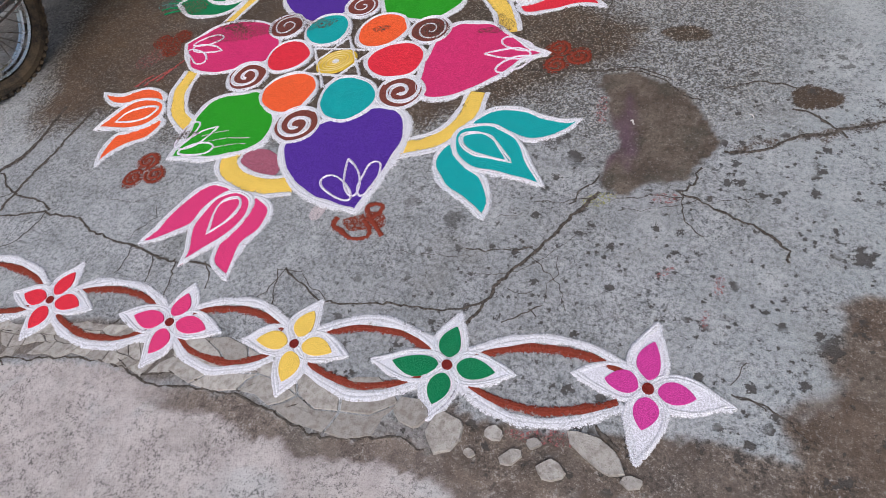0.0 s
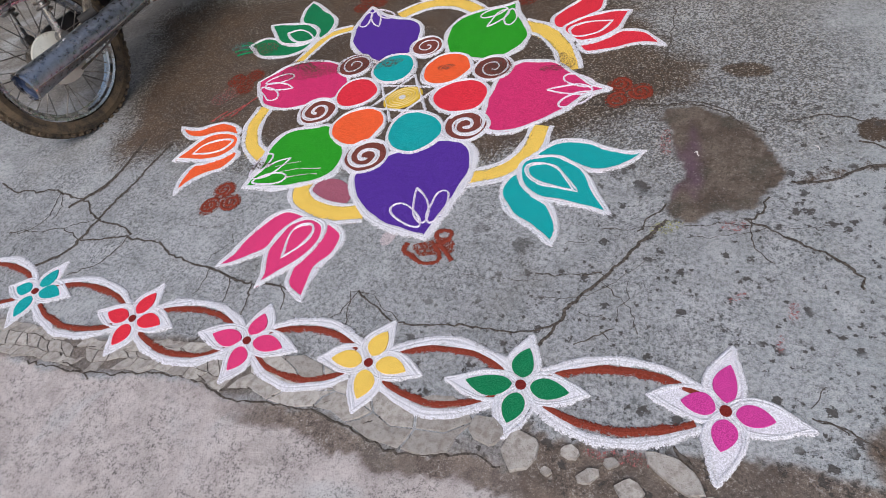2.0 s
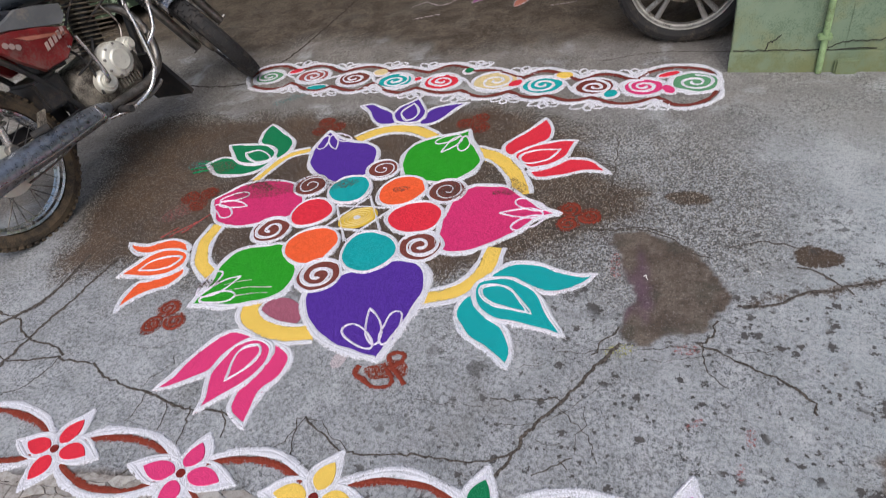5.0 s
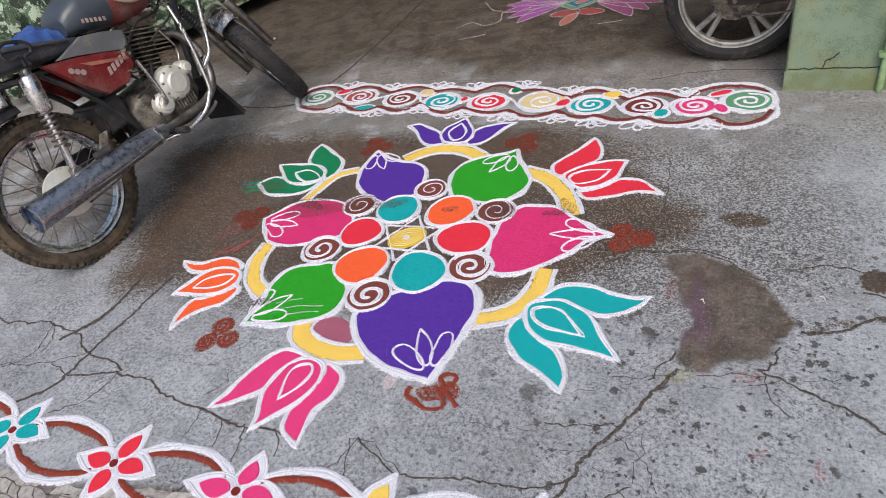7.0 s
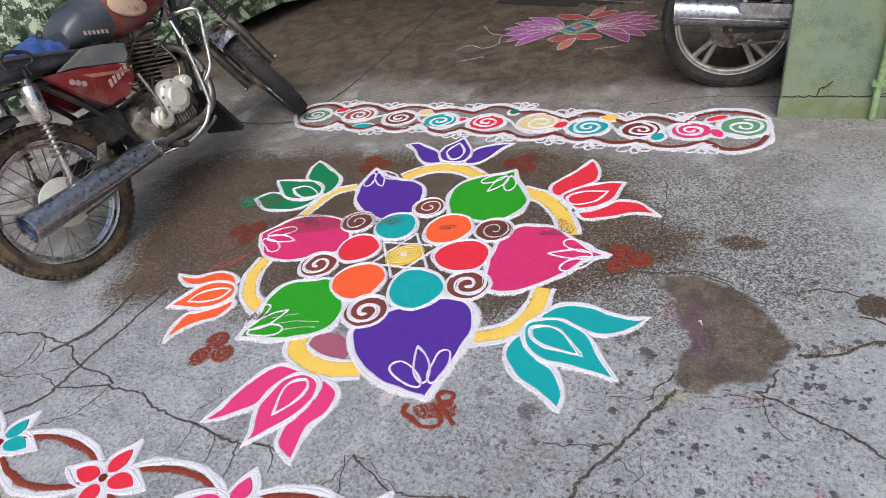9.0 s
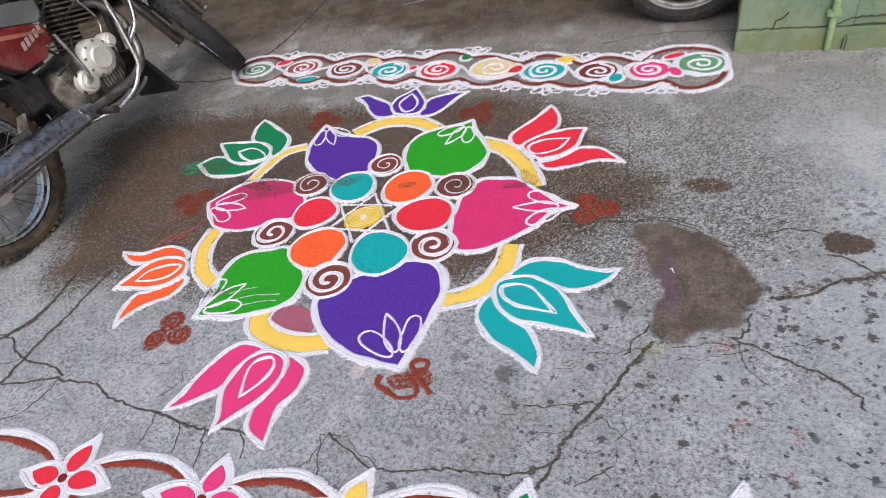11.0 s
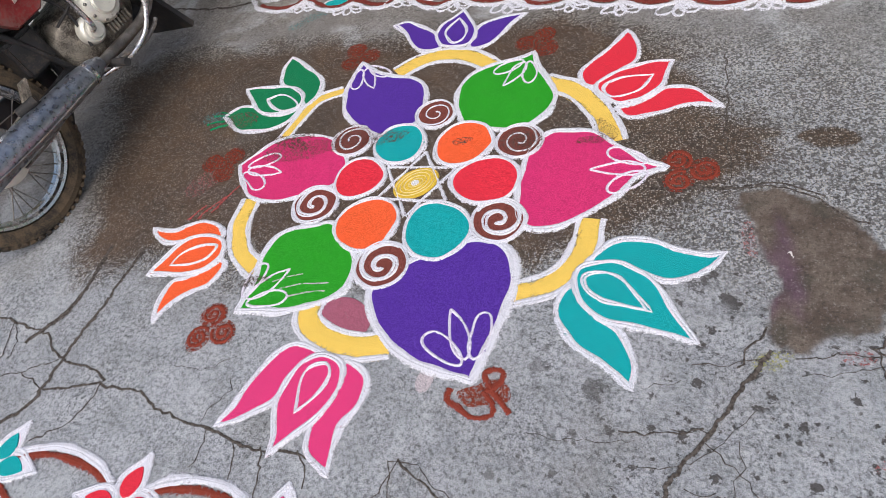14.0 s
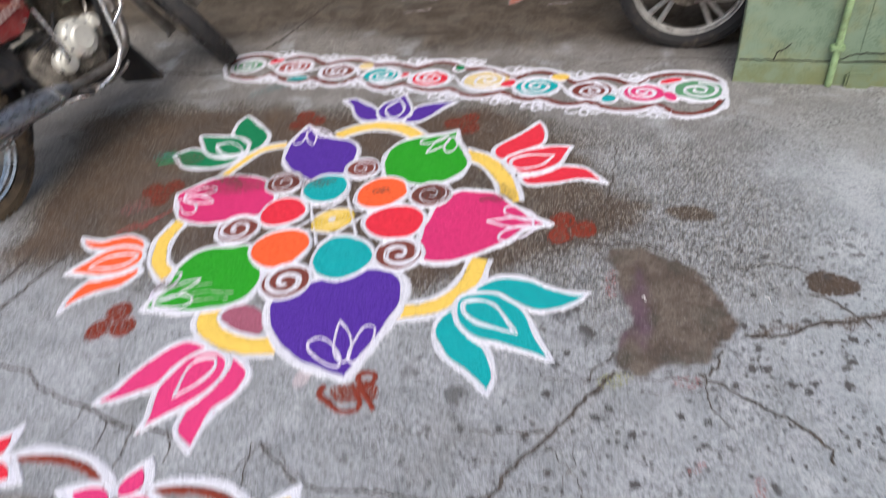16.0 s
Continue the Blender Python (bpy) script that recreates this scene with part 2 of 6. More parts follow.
def stone_material():
    n = Nodes("broken_concrete")
    info = n.t.nodes.new("ShaderNodeObjectInfo").outputs["Random"]
    a = n.mix(info, lin(154, 149, 145), lin(186, 181, 176))
    a = n.mix(n.ramp(n.noise(60, 5, 0.65), 0.4, 0.7, 0, 0.6), a, lin(112, 100, 92))
    a = n.mix(n.ramp(n.noise(400, 3), 0.58, 0.7, 0, 0.6), a, lin(84, 74, 68))
    n.bump(n.math('ADD', n.noise(60, 5), n.noise(400, 2)), 0.5, 0.003)
    return n.finish(a, 0.95, 0.0, None, 0.2)


def wall_material():
    n = Nodes("faded_green_paint")
    big, mid = n.noise(2.2, 5, 0.6), n.noise(16, 6, 0.65)
    c = n.mix(n.ramp(big, 0.3, 0.7), lin(112, 131, 111), lin(134, 150, 129))
    c = n.mix(n.ramp(n.noise(7, 4, 0.6), 0.48, 0.68, 0, 0.65), c, lin(134, 138, 104))
    c = n.mix(n.ramp(n.math('ADD', n.math('MULTIPLY', mid, 0.5), n.math('MULTIPLY', n.noise(150, 3, 0.7), 0.5)), 0.48, 0.62, 0, 0.6), c, lin(86, 106, 86))
    sep = n.t.nodes.new("ShaderNodeSeparateXYZ")
    n.put(sep.inputs[0], n.coord)
    foot = n.math('MULTIPLY', n.ramp(n.math('ADD', sep.outputs["Z"], n.math('MULTIPLY', n.noise(9, 4), 0.18)), 0.08, 0.24, 1.0, 0.0), n.ramp(mid, 0.3, 0.6, 0.3, 0.9))
    c = n.mix(foot, c, lin(116, 122, 84))
    n.bump(n.math('ADD', n.math('MULTIPLY', mid, 1.5), n.noise(130, 4, 0.7)), 0.45, 0.004)
    return n.finish(c, 0.8, 0.0, None, 0.3)


def camo_material():
    n = Nodes("camouflage_tarpaulin")
    a, b = n.noise(9.0, 6, 0.75, 0.3), n.noise(12.0, 6, 0.75, 0.3, n.add("ShaderNodeMapping", Vector=n.coord, Location=(3.1, 7.7, 1.3)).outputs[0])
    d = n.noise(10.0, 6, 0.75, 0.4, n.add("ShaderNodeMapping", Vector=n.coord, Location=(9.1, 2.7, 5.3)).outputs[0])
    c = n.mix(n.ramp(a, 0.48, 0.51), lin(74, 92, 70), lin(162, 178, 156))
    c = n.mix(n.ramp(b, 0.50, 0.53), c, lin(36, 50, 36))
    c = n.mix(n.ramp(d, 0.62, 0.65), c, lin(112, 92, 66))
    n.bump(n.noise(14, 4), 0.5, 0.02)
    return n.finish(c, 0.6, 0.0, None, 0.4)


GROUND, CRACK, STONE, WALL, CAMO = ground_material(), crack_material(), stone_material(), wall_material(), camo_material()
PIPE = plain("painted_pipe", (142, 168, 122), 0.6, 0, 0.2, 20, 0.2, (104, 112, 72), 0.5)
RUBBER = plain("dusty_rubber", (42, 39, 37), 0.9, 0, 0.4, 25, 0.5, (98, 83, 65), 0.85)
RUBBER_CLEAN = plain("black_rubber", (40, 39, 40), 0.8, 0, 0.3, 25, 0.3, (84, 74, 66), 0.4)
CHROME = plain("worn_chrome", (206, 204, 204), 0.22, 1.0, 0.12, 30, 0.05, (112, 98, 86), 0.42)
STEEL = plain("dull_steel", (142, 138, 134), 0.42, 1.0, 0.25, 30, 0.1, (92, 80, 70), 0.55)
MUFFLER = plain("stained_muffler", (158, 164, 174), 0.32, 0.9, 0.25, 55, 0.15, (74, 74, 78), 0.34)
ALLOY = plain("grimy_cast_aluminium", (150, 142, 130), 0.5, 0.5, 0.4, 25, 0.4, (48, 41, 34), 0.85)
FIN = plain("oily_cooling_fins", (136, 124, 106), 0.5, 0.5, 0.35, 30, 0.3, (52, 44, 38), 0.6)
WHEEL_ALLOY = plain("silver_wheel_paint", (176, 174, 170), 0.4, 0.5, 0.2, 25, 0.1, (84, 76, 68), 0.4)
ALLOY_CLEAN = plain("pale_aluminium", (216, 214, 204), 0.42, 0.35, 0.1, 20, 0.15, (150, 140, 126), 0.3)
BLACK = plain("black_paint", (34, 34, 36), 0.45, 0, 0.4, 20, 0.2, (78, 68, 60), 0.45)
RED = plain("faded_red_paint", (112, 28, 30), 0.34, 0, 0.35, 12, 0.08, (112, 82, 76), 0.55)
GREY_PANEL = plain("grey_plastic", (104, 106, 108), 0.42, 0, 0.2, 9, 0.08, (136, 128, 118), 0.35)
TANK_PAD = plain("dark_tank_pad", (60, 66, 74), 0.32, 0, 0.2, 10, 0.05, (96, 92, 92), 0.3)
SEAT = plain("grey_vinyl", (58, 60, 66), 0.5, 0, 0.15, 14, 0.15, (98, 92, 86), 0.35)
CLOTH = plain("blue_cloth", (52, 84, 146), 0.9, 0, 0.35, 18, 0.5)
TAN = plain("scuffed_tan_patch", (176, 154, 132), 0.7, 0, 0.15, 18, 0.1, (132, 74, 66), 0.4)
LETTER = plain("silver_lettering", (168, 148, 142), 0.5, 0.2, 0.1)
STRIPE = plain("orange_stripe", (164, 104, 88), 0.45, 0, 0.2)
STRAW = plain("broom_straw", (150, 106, 72), 0.85, 0, 0.4, 60, 0.3)
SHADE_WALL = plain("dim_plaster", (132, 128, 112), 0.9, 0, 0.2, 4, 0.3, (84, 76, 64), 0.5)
OCHRE = plain("ochre_step_paint", (150, 138, 92), 0.85, 0, 0.25, 6, 0.3, (92, 80, 62), 0.5)
DARK = plain("dark_grime", (46, 42, 38), 0.95, 0, 0.3, 6, 0.3)
BLUE_METAL = plain("blue_tinted_pipe_mouth", (52, 66, 96), 0.5, 0.4, 0.3)
PAPER = plain("white_paper", (214, 210, 208), 0.8, 0, 0.08)
LAMP_GLASS = plain("amber_plastic", (216, 160, 96), 0.25, 0, 0.1)


# ---- building helpers ----
def mesh_object(name, verts, faces, material, parent=None, label="", edge=None, smooth=False):
    me = bpy.data.meshes.new(name)
    me.from_pydata([tuple(v) for v in verts], [], faces)
    if edge is not None:
        me.attributes.new("edge", 'FLOAT', 'POINT').data.foreach_set("value", edge)
    me.materials.append(material)
    if smooth:
        me.polygons.foreach_set("use_smooth", [True] * len(me.polygons))
    ob = new(name, me)
    ob.parent = parent
    return tagged(ob, label)


def part(name, bm, material, parent=None, label="", smooth=True):
    """Links a bmesh as one mesh object under a thing or a part."""
    bmesh.ops.recalc_face_normals(bm, faces=bm.faces)
    me = bpy.data.meshes.new(name)
    bm.to_mesh(me)
    bm.free()
    me.materials.append(material)
    if smooth:
        me.polygons.foreach_set("use_smooth", [True] * len(me.polygons))
        me.set_sharp_from_angle(angle=radians(40))
    ob = new(name, me)
    ob.parent = parent
    return tagged(ob, label)


def thing(name, label, category, group="", matrix=None, kind=""):
    ob = new(name)
    ob.empty_display_size = 0.05
    if matrix is not None:
        ob.matrix_world = matrix
    return tagged(ob, label, category, group, kind)


rng = random.Random(7)


def polar(r, deg, centre=(0, 0)):
    return (centre[0] + r * math.cos(radians(deg)), centre[1] + r * math.sin(radians(deg)))


def smooth_line(points, step=0.012):
    """A Catmull-Rom curve through a few points, in even steps."""
    p = [Vector((*q[:2], 0)) for q in points]
    p = [2 * p[0] - p[1]] + p + [2 * p[-1] - p[-2]]
    out = []
    for a, b, c, d in zip(p, p[1:], p[2:], p[3:]):
        k = max(2, int((c - b).length / step))
        for i in range(k):
            t = i / k
            out.append(0.5 * ((2 * b) + (c - a) * t + (2 * a - 5 * b + 4 * c - d) * t * t + (3 * b - a - 3 * c + d) * t ** 3))
    out.append(p[-2])
    return [(v.x, v.y) for v in out]


def leaf(base, tip, left, right, a=0.5, b=0.9, bend=0.0, n=26):
    """Outline of a petal from base to tip. left, right: half widths; a, b: how round base and tip are; bend: sideways sag of its axis."""
    base, tip = Vector(base), Vector(tip)
    axis = tip - base
    side = Vector((-axis.y, axis.x)).normalized()
    peak = (a / (a + b)) ** a * (b / (a + b)) ** b
    half = []
    for i in range(n + 1):
        s = 0.5 - 0.5 * math.cos(math.pi * i / n)
        half.append((base + axis * s + side * bend * 4 * s * (1 - s), (s ** a) * ((1 - s) ** b) / peak))
    out = [c + side * left * w for c, w in half] + [c - side * right * w for c, w in half[-2:0:-1]]
    return [tuple(v) for v in out]


def ellipse(centre, rx, ry, deg, n=36, egg=0.0):
    c, s = math.cos(radians(deg)), math.sin(radians(deg))
    out = []
    for i in range(n):
        t = 2 * math.pi * i / n
        x, y = rx * math.cos(t), ry * math.sin(t) * (1 + egg * math.cos(t))
        out.append((centre[0] + x * c - y * s, centre[1] + x * s + y * c))
    return out


def spiral(centre, r0, r1, turns, start, hand=1, squash=1.0, n=60):
    return [(centre[0] + (r1 + (r0 - r1) * i / n) * math.cos(radians(start) + hand * turns * 2 * math.pi * i / n),
             centre[1] + squash * (r1 + (r0 - r1) * i / n) * math.sin(radians(start) + hand * turns * 2 * math.pi * i / n)) for i in range(n + 1)]


def wobble(points, amount):
    out = []
    o = rng.random() * 50
    for x, y in points:
        v = noise.noise_vector(Vector((x * 14 + o, y * 14, o)))
        out.append((x + v.x * amount, y + v.y * amount))
    return out


def fill(name, outline, material, parent, z=0.003, label="", uneven=0.003):
    """A thin bed of powder inside an outline, with a sloping rim."""
    pts = wobble(outline, uneven)
    cx, cy = sum(p[0] for p in pts) / len(pts), sum(p[1] for p in pts) / len(pts)
    k = len(pts)
    inner = [(x + (cx - x) * 0.03, y + (cy - y) * 0.03) for x, y in pts]
    verts = [(x, y, 0.0004) for x, y in pts] + [(x, y, z) for x, y in inner]
    faces = [(i, (i + 1) % k, k + (i + 1) % k, k + i) for i in range(k)] + [tuple(range(k, 2 * k))]
    return mesh_object(name, verts, faces, material, parent, label, [0.75] * k + [0.0] * k)


def stroke(name, points, width, material, parent, closed=False, z=0.0052, label="", uneven=0.0036):
    """A line of powder poured along a path: a low ridge whose rim thins out into grains."""
    step = 0.008 if width > 0.01 else 0.006
    dense = []
    src = list(points) + ([points[0]] if closed else [])
    for (x0, y0), (x1, y1) in zip(src, src[1:]):
        k = max(1, int(math.hypot(x1 - x0, y1 - y0) / step))
        dense += [(x0 + (x1 - x0) * i / k, y0 + (y1 - y0) * i / k) for i in range(k)]
    if not closed:
        dense.append(src[-1])
    n = len(dense)
    verts, edge, faces = [], [], []
    passes = 2 if width >= 0.012 and material.name == "white_powder" else 1
    for turn in range(passes):
        line = wobble(dense, uneven * (1 + 0.9 * (passes - 1)))
        seed, lift, first = rng.random() * 90, rng.random() * 0.0008, len(verts)
        for i, (x, y) in enumerate(line):
            a = line[(i - 1) % n] if closed or i else line[0]
            b = line[(i + 1) % n] if closed or i < n - 1 else line[-1]
            t = Vector((b[0] - a[0], b[1] - a[1]))
            t = t.normalized() if t.length > 1e-9 else Vector((1, 0))
            w = width * (0.66 if passes == 1 else 0.52) * (1 + 0.42 * noise.noise(Vector((seed, i * step * 22, 0))) + 0.2 * noise.noise(Vector((seed, i * step * 90, 7))))
            shift = width * 0.16 * (2 * turn - 1) if passes == 2 else 0.0
            for u in (-1, -0.55, 0, 0.55, 1):
                k = w * u + shift
                verts.append((x - t.y * k, y + t.x * k, 0.0008 + (z + lift - 0.0008) * (1 - u * u)))
                edge.append(abs(u))
        rows = n if closed else n - 1
        faces += [(first + 5 * i + j, first + 5 * ((i + 1) % n) + j, first + 5 * ((i + 1) % n) + j + 1, first + 5 * i + j + 1) for i in range(rows) for j in range(4)]
    return mesh_object(name, verts, faces, material, parent, label, edge)


# ---- ground ----
EDGE_X = (-9, -1.65, -1.44, -1.31, -1.16, -1.04, -0.89, -0.78, -0.65, -0.47, -0.39, -0.24, -0.08, 0.06, 0.24, 9)
EDGE_Y = (0.10, 0.455, 0.512, 0.525, 0.503, 0.516, 0.528, 0.511, 0.488, 0.526, 0.522, 0.499, 0.525, 0.56, 0.58, 0.62)


def steps_along(lo, a, b, hi, fine, growth=1.35):
    """Grid lines: fine from a to b, ever wider apart out to lo and hi."""
    mid = list(np.arange(a, b + fine / 2, fine))
    for end, sign in ((lo, -1), (hi, 1)):
        d, x = fine, mid[0] if sign < 0 else mid[-1]
        while (x - end) * sign < 0:
            d *= growth
            x += d * sign
            mid.insert(0, x) if sign < 0 else mid.append(x)
    return np.array(mid)


def blur_noise(x, y, scale, seed, octaves=3):
    """Smooth value noise over arrays."""
    total, amp = np.zeros_like(x), 1.0
    gen = np.random.default_rng(seed)
    for _ in range(octaves):
        table = gen.random((64, 64))
        u, v = x * scale + 31.3, y * scale + 17.9
        i, j = np.floor(u).astype(int), np.floor(v).astype(int)
        f, g = u - i, v - j
        f, g = f * f * (3 - 2 * f), g * g * (3 - 2 * g)
        t = lambda a, b: table[a % 64, b % 64]
        total += amp * ((t(i, j) * (1 - f) + t(i + 1, j) * f) * (1 - g) + (t(i, j + 1) * (1 - f) + t(i + 1, j + 1) * f) * g - 0.5)
        amp, scale = amp * 0.5, scale * 2.1
    return total


def step01(v, lo, hi):
    s = np.clip((v - lo) / (hi - lo), 0, 1)
    return s * s * (3 - 2 * s)


# the worn hollow in the concrete beside the rangoli
PATCH = [(-0.232, 1.783), (-0.131, 1.797), (-0.047, 1.768), (0.025, 1.726), (0.07, 1.666), (0.113, 1.602), (0.135, 1.535), (0.125, 1.478), (0.095, 1.443), (0.076, 1.387), (-0.018, 1.352),
         (-0.098, 1.303), (-0.152, 1.319), (-0.173, 1.351), (-0.152, 1.414), (-0.13, 1.471), (-0.147, 1.537), (-0.181, 1.603), (-0.191, 1.674), (-0.234, 1.721)]


def inside(x, y, corners):
    """Distance to the rim of a closed shape, positive inside it."""
    near, odd = np.full_like(x, 9.0), np.zeros(len(x), dtype=bool)
    for (ax, ay), (bx, by) in zip(corners, corners[1:] + corners[:1]):
        s = np.clip(((x - ax) * (bx - ax) + (y - ay) * (by - ay)) / ((bx - ax) ** 2 + (by - ay) ** 2), 0, 1)
        near = np.minimum(near, np.hypot(x - ax - s * (bx - ax), y - ay - s * (by - ay)))
        if ay != by:
            odd ^= ((ay > y) != (by > y)) & (x < (bx - ax) * (y - ay) / (by - ay) + ax)
    return np.where(odd, near, -near)


def build_ground():
    xs, ys = steps_along(-60, -3.0, 0.9, 60, 0.009), steps_along(-60, -0.1, 3.2, 60, 0.009)
    X, Y = np.meshgrid(xs, ys)
    x, y = X.ravel(), Y.ravel()
    big, small = blur_noise(x, y, 2.5, 1), blur_noise(x, y, 14, 2)
    tiny = blur_noise(x, y, 45, 3)
    edge = np.interp(x, EDGE_X, EDGE_Y)
    road = step01(edge - y + 0.035 * small + 0.012 * tiny, -0.006, 0.012)
    oval = lambda cx, cy, rx, ry: 1 - np.hypot((x - cx) / rx, (y - cy) / ry)
    patch = step01(inside(x, y, PATCH) + 0.012 * small + 0.014 * tiny, -0.004, 0.012)
    tint = patch * step01(inside(x, y, PATCH[-8:] + [(-0.09, 1.40), (-0.08, 1.60), (-0.14, 1.74)]) + 0.03 * small, -0.02, 0.03)
    damp = np.minimum(inside(x, y, [(-2.42, 1.50), (-2.24, 1.22), (-2.02, 1.33), (-1.70, 1.36), (-1.0, 1.36), (-0.60, 1.46), (-0.30, 1.68), (-0.05, 1.86), (-0.10, 2.06), (-0.35, 2.40), (-0.76, 2.58), (-1.40, 2.58), (-2.05, 2.55), (-2.45, 2.42), (-2.80, 2.30), (-2.60, 2.0)]), 0.5)
    damp = step01(damp + 0.14 * big + 0.06 * small, -0.10, 0.20)
    rough_zone = oval(-0.25, 2.0, 0.75, 0.60)
    gravel = np.maximum(step01(rough_zone + 0.3 * big, -0.1, 0.35), np.maximum(step01(damp, 0.03, 0.3) * step01(0.97 - damp, 0, 0.35), 0.45 * step01(damp, 0.5, 1)))
    gravel *= (1 - patch)
    stain = np.maximum(oval(-0.0, 1.985, 0.09, 0.045), np.maximum(oval(0.37, 1.735, 0.075, 0.06), oval(-0.25, 1.995, 0.16, 0.04)))
    damp = np.maximum(damp, step01(stain + 0.3 * small + 0.15 * tiny, 0.0, 0.3) * 0.85)
    gully = 0.06 - np.abs(y - (np.interp(x, (0.14, 0.33, 0.53, 1.5), (1.50, 1.575, 1.65, 1.9))))
    damp = np.maximum(damp, step01(gully + 0.06 * small, 0.02, 0.07) * step01(x, 0.12, 0.2) * 0.6)
    bank = x - np.interp(y, (-5, 0.6, 0.66, 0.78, 0.87, 0.98, 1.09, 1.14, 1.3), (0.1, 0.27, 0.29, 0.31, 0.37, 0.38, 0.43, 0.52, 1.2))
    dirt = step01(bank + 0.05 * small + 0.03 * tiny, 0.0, 0.06) * step01(1.3 - y, 0, 0.1) * step01(1.7 - x, 0, 0.6) * step01(y + 0.35, 0, 0.4)
    rim = step01(0.055 - np.abs(y - edge - 0.015) + 0.03 * small, 0, 0.04) * step01(x, -1.5, -0.9) * (0.25 + 0.75 * step01(x, -0.8, -0.1))
    dirt = np.maximum(dirt, 0.85 * rim)
    stony = step01(0.085 - np.abs(y - edge - 0.045) + 0.02 * small + 0.02 * tiny, 0, 0.02) * step01(x, -0.50, -0.32)
    scree = step01(0.042 - np.abs(y - edge + 0.022) + 0.03 * small + 0.02 * tiny, 0, 0.025) * step01(x, -1.25, -1.0)
    dirt = np.maximum(dirt, np.maximum(0.92 * stony, 0.85 * scree))
    crazed = step01(0.075 - np.abs(y - edge - 0.07) + 0.02 * small, 0, 0.03) * step01(-0.95 - x, 0, 0.2)
    dirt = np.maximum(dirt, 0.8 * crazed)
    # porch floor, where the colour also carries shade from the roof
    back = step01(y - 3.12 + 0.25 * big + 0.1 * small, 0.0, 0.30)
    pits = step01(x + 0.55 * (1.9 - y) + 0.25 * big, -0.75, 0.1) * (1 - patch) * step01(2.2 - y, 0, 0.5) * (1 - road)
    pale = step01(x + 0.25 * big, -0.1, 0.6) * (1 - patch) * step01(3.1 - y, 0, 0.2)
    warm = step01(y + 0.25 * big, 1.95, 2.75) * (0.8 + 0.2 * step01(-x, -0.1, 0.9))
    # brown ground round the red motorcycle, its shade painted in along with the brown
    warm = np.maximum(warm, step01(-x + 0.2 * big, 1.95, 2.3) * step01(y + 0.2 * big, 1.35, 1.7))
    z = 0.004 * big + 0.0012 * small - 0.006 * road - 0.004 * patch - 0.003 * dirt
    calm = step01(np.minimum(np.hypot(x + 1.15, y - 1.75) - 1.1, 1.0), 0, 0.4)
    z = z * np.clip(calm, 0.12, 1) - 0.0006
    rows, cols = X.shape
    idx = np.arange(rows * cols).reshape(rows, cols)
    quads = np.stack([idx[:-1, :-1], idx[:-1, 1:], idx[1:, 1:], idx[1:, :-1]], -1).reshape(-1, 4)
    me = bpy.data.meshes.new("ground")
    me.vertices.add(rows * cols)
    me.vertices.foreach_set("co", np.stack([x, y, z], -1).astype(np.float32).ravel())
    me.loops.add(len(quads) * 4)
    me.loops.foreach_set("vertex_index", quads.ravel().astype(np.int32))
    me.polygons.add(len(quads))
    me.polygons.foreach_set("loop_start", np.arange(0, len(quads) * 4, 4, dtype=np.int32))
    me.polygons.foreach_set("loop_total", np.full(len(quads), 4, dtype=np.int32))
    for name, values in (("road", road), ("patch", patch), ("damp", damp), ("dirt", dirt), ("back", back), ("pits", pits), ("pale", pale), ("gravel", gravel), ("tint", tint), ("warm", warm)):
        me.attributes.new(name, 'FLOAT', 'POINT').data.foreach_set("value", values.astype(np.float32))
    me.update()
    me.validate()
    me.polygons.foreach_set("use_smooth", np.ones(len(quads), dtype=bool))
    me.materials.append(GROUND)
    return tagged(new("ground", me), "cracked grey concrete yard with damp brown stains", "ground", kind="structure")


ground = build_ground()


def crack(points, width):
    """A jagged crack with dirt in it, along a few points."""
    line = smooth_line(points, 0.016)
    line = [(x + rng.gauss(0, 0.0032), y + rng.gauss(0, 0.0032)) for x, y in line]
    ob = stroke("crack", line, width * 0.62, CRACK, ground, z=0.0016, uneven=0.006)
    return ob


crack([(-0.15, 1.31), (-0.231, 1.164), (-0.281, 1.073), (-0.336, 0.985), (-0.359, 0.915), (-0.39, 0.85)], 0.017)
crack([(-0.359, 0.915), (-0.446, 0.876), (-0.591, 0.866), (-0.70, 0.84), (-0.802, 0.837), (-0.87, 0.87), (-0.942, 0.911)], 0.009)
crack([(-2.73, 1.103), (-2.605, 1.068), (-2.467, 1.093), (-2.362, 1.097), (-2.202, 1.068), (-2.135, 1.025), (-2.069, 0.998), (-1.995, 0.994), (-1.923, 0.975), (-1.891, 0.957)], 0.013)
crack([(-2.088, 0.905), (-2.013, 0.918), (-1.931, 0.943), (-1.845, 0.949), (-1.759, 0.948), (-1.682, 0.923), (-1.58, 0.9), (-1.478, 0.887), (-1.39, 0.872), (-1.302, 0.866), (-1.206, 0.873), (-1.137, 0.857)], 0.013)
crack([(-2.18, 1.421), (-2.169, 1.272), (-2.179, 1.161), (-2.24, 1.076), (-2.263, 1.028)], 0.030)
crack([(-2.039, 1.426), (-2.054, 1.214), (-2.08, 1.092), (-2.08, 1.009), (-2.092, 0.914), (-2.104, 0.849), (-2.181, 0.771), (-2.248, 0.733)], 0.022)
crack([(-2.362, 1.097), (-2.353, 1.04), (-2.322, 0.974), (-2.355, 0.912), (-2.435, 0.877)], 0.007)
crack([(-2.441, 0.881), (-2.312, 0.902), (-2.21, 0.942), (-2.097, 0.997)], 0.006)
crack([(-2.21, 0.942), (-2.148, 0.921), (-2.088, 0.905)], 0.007)
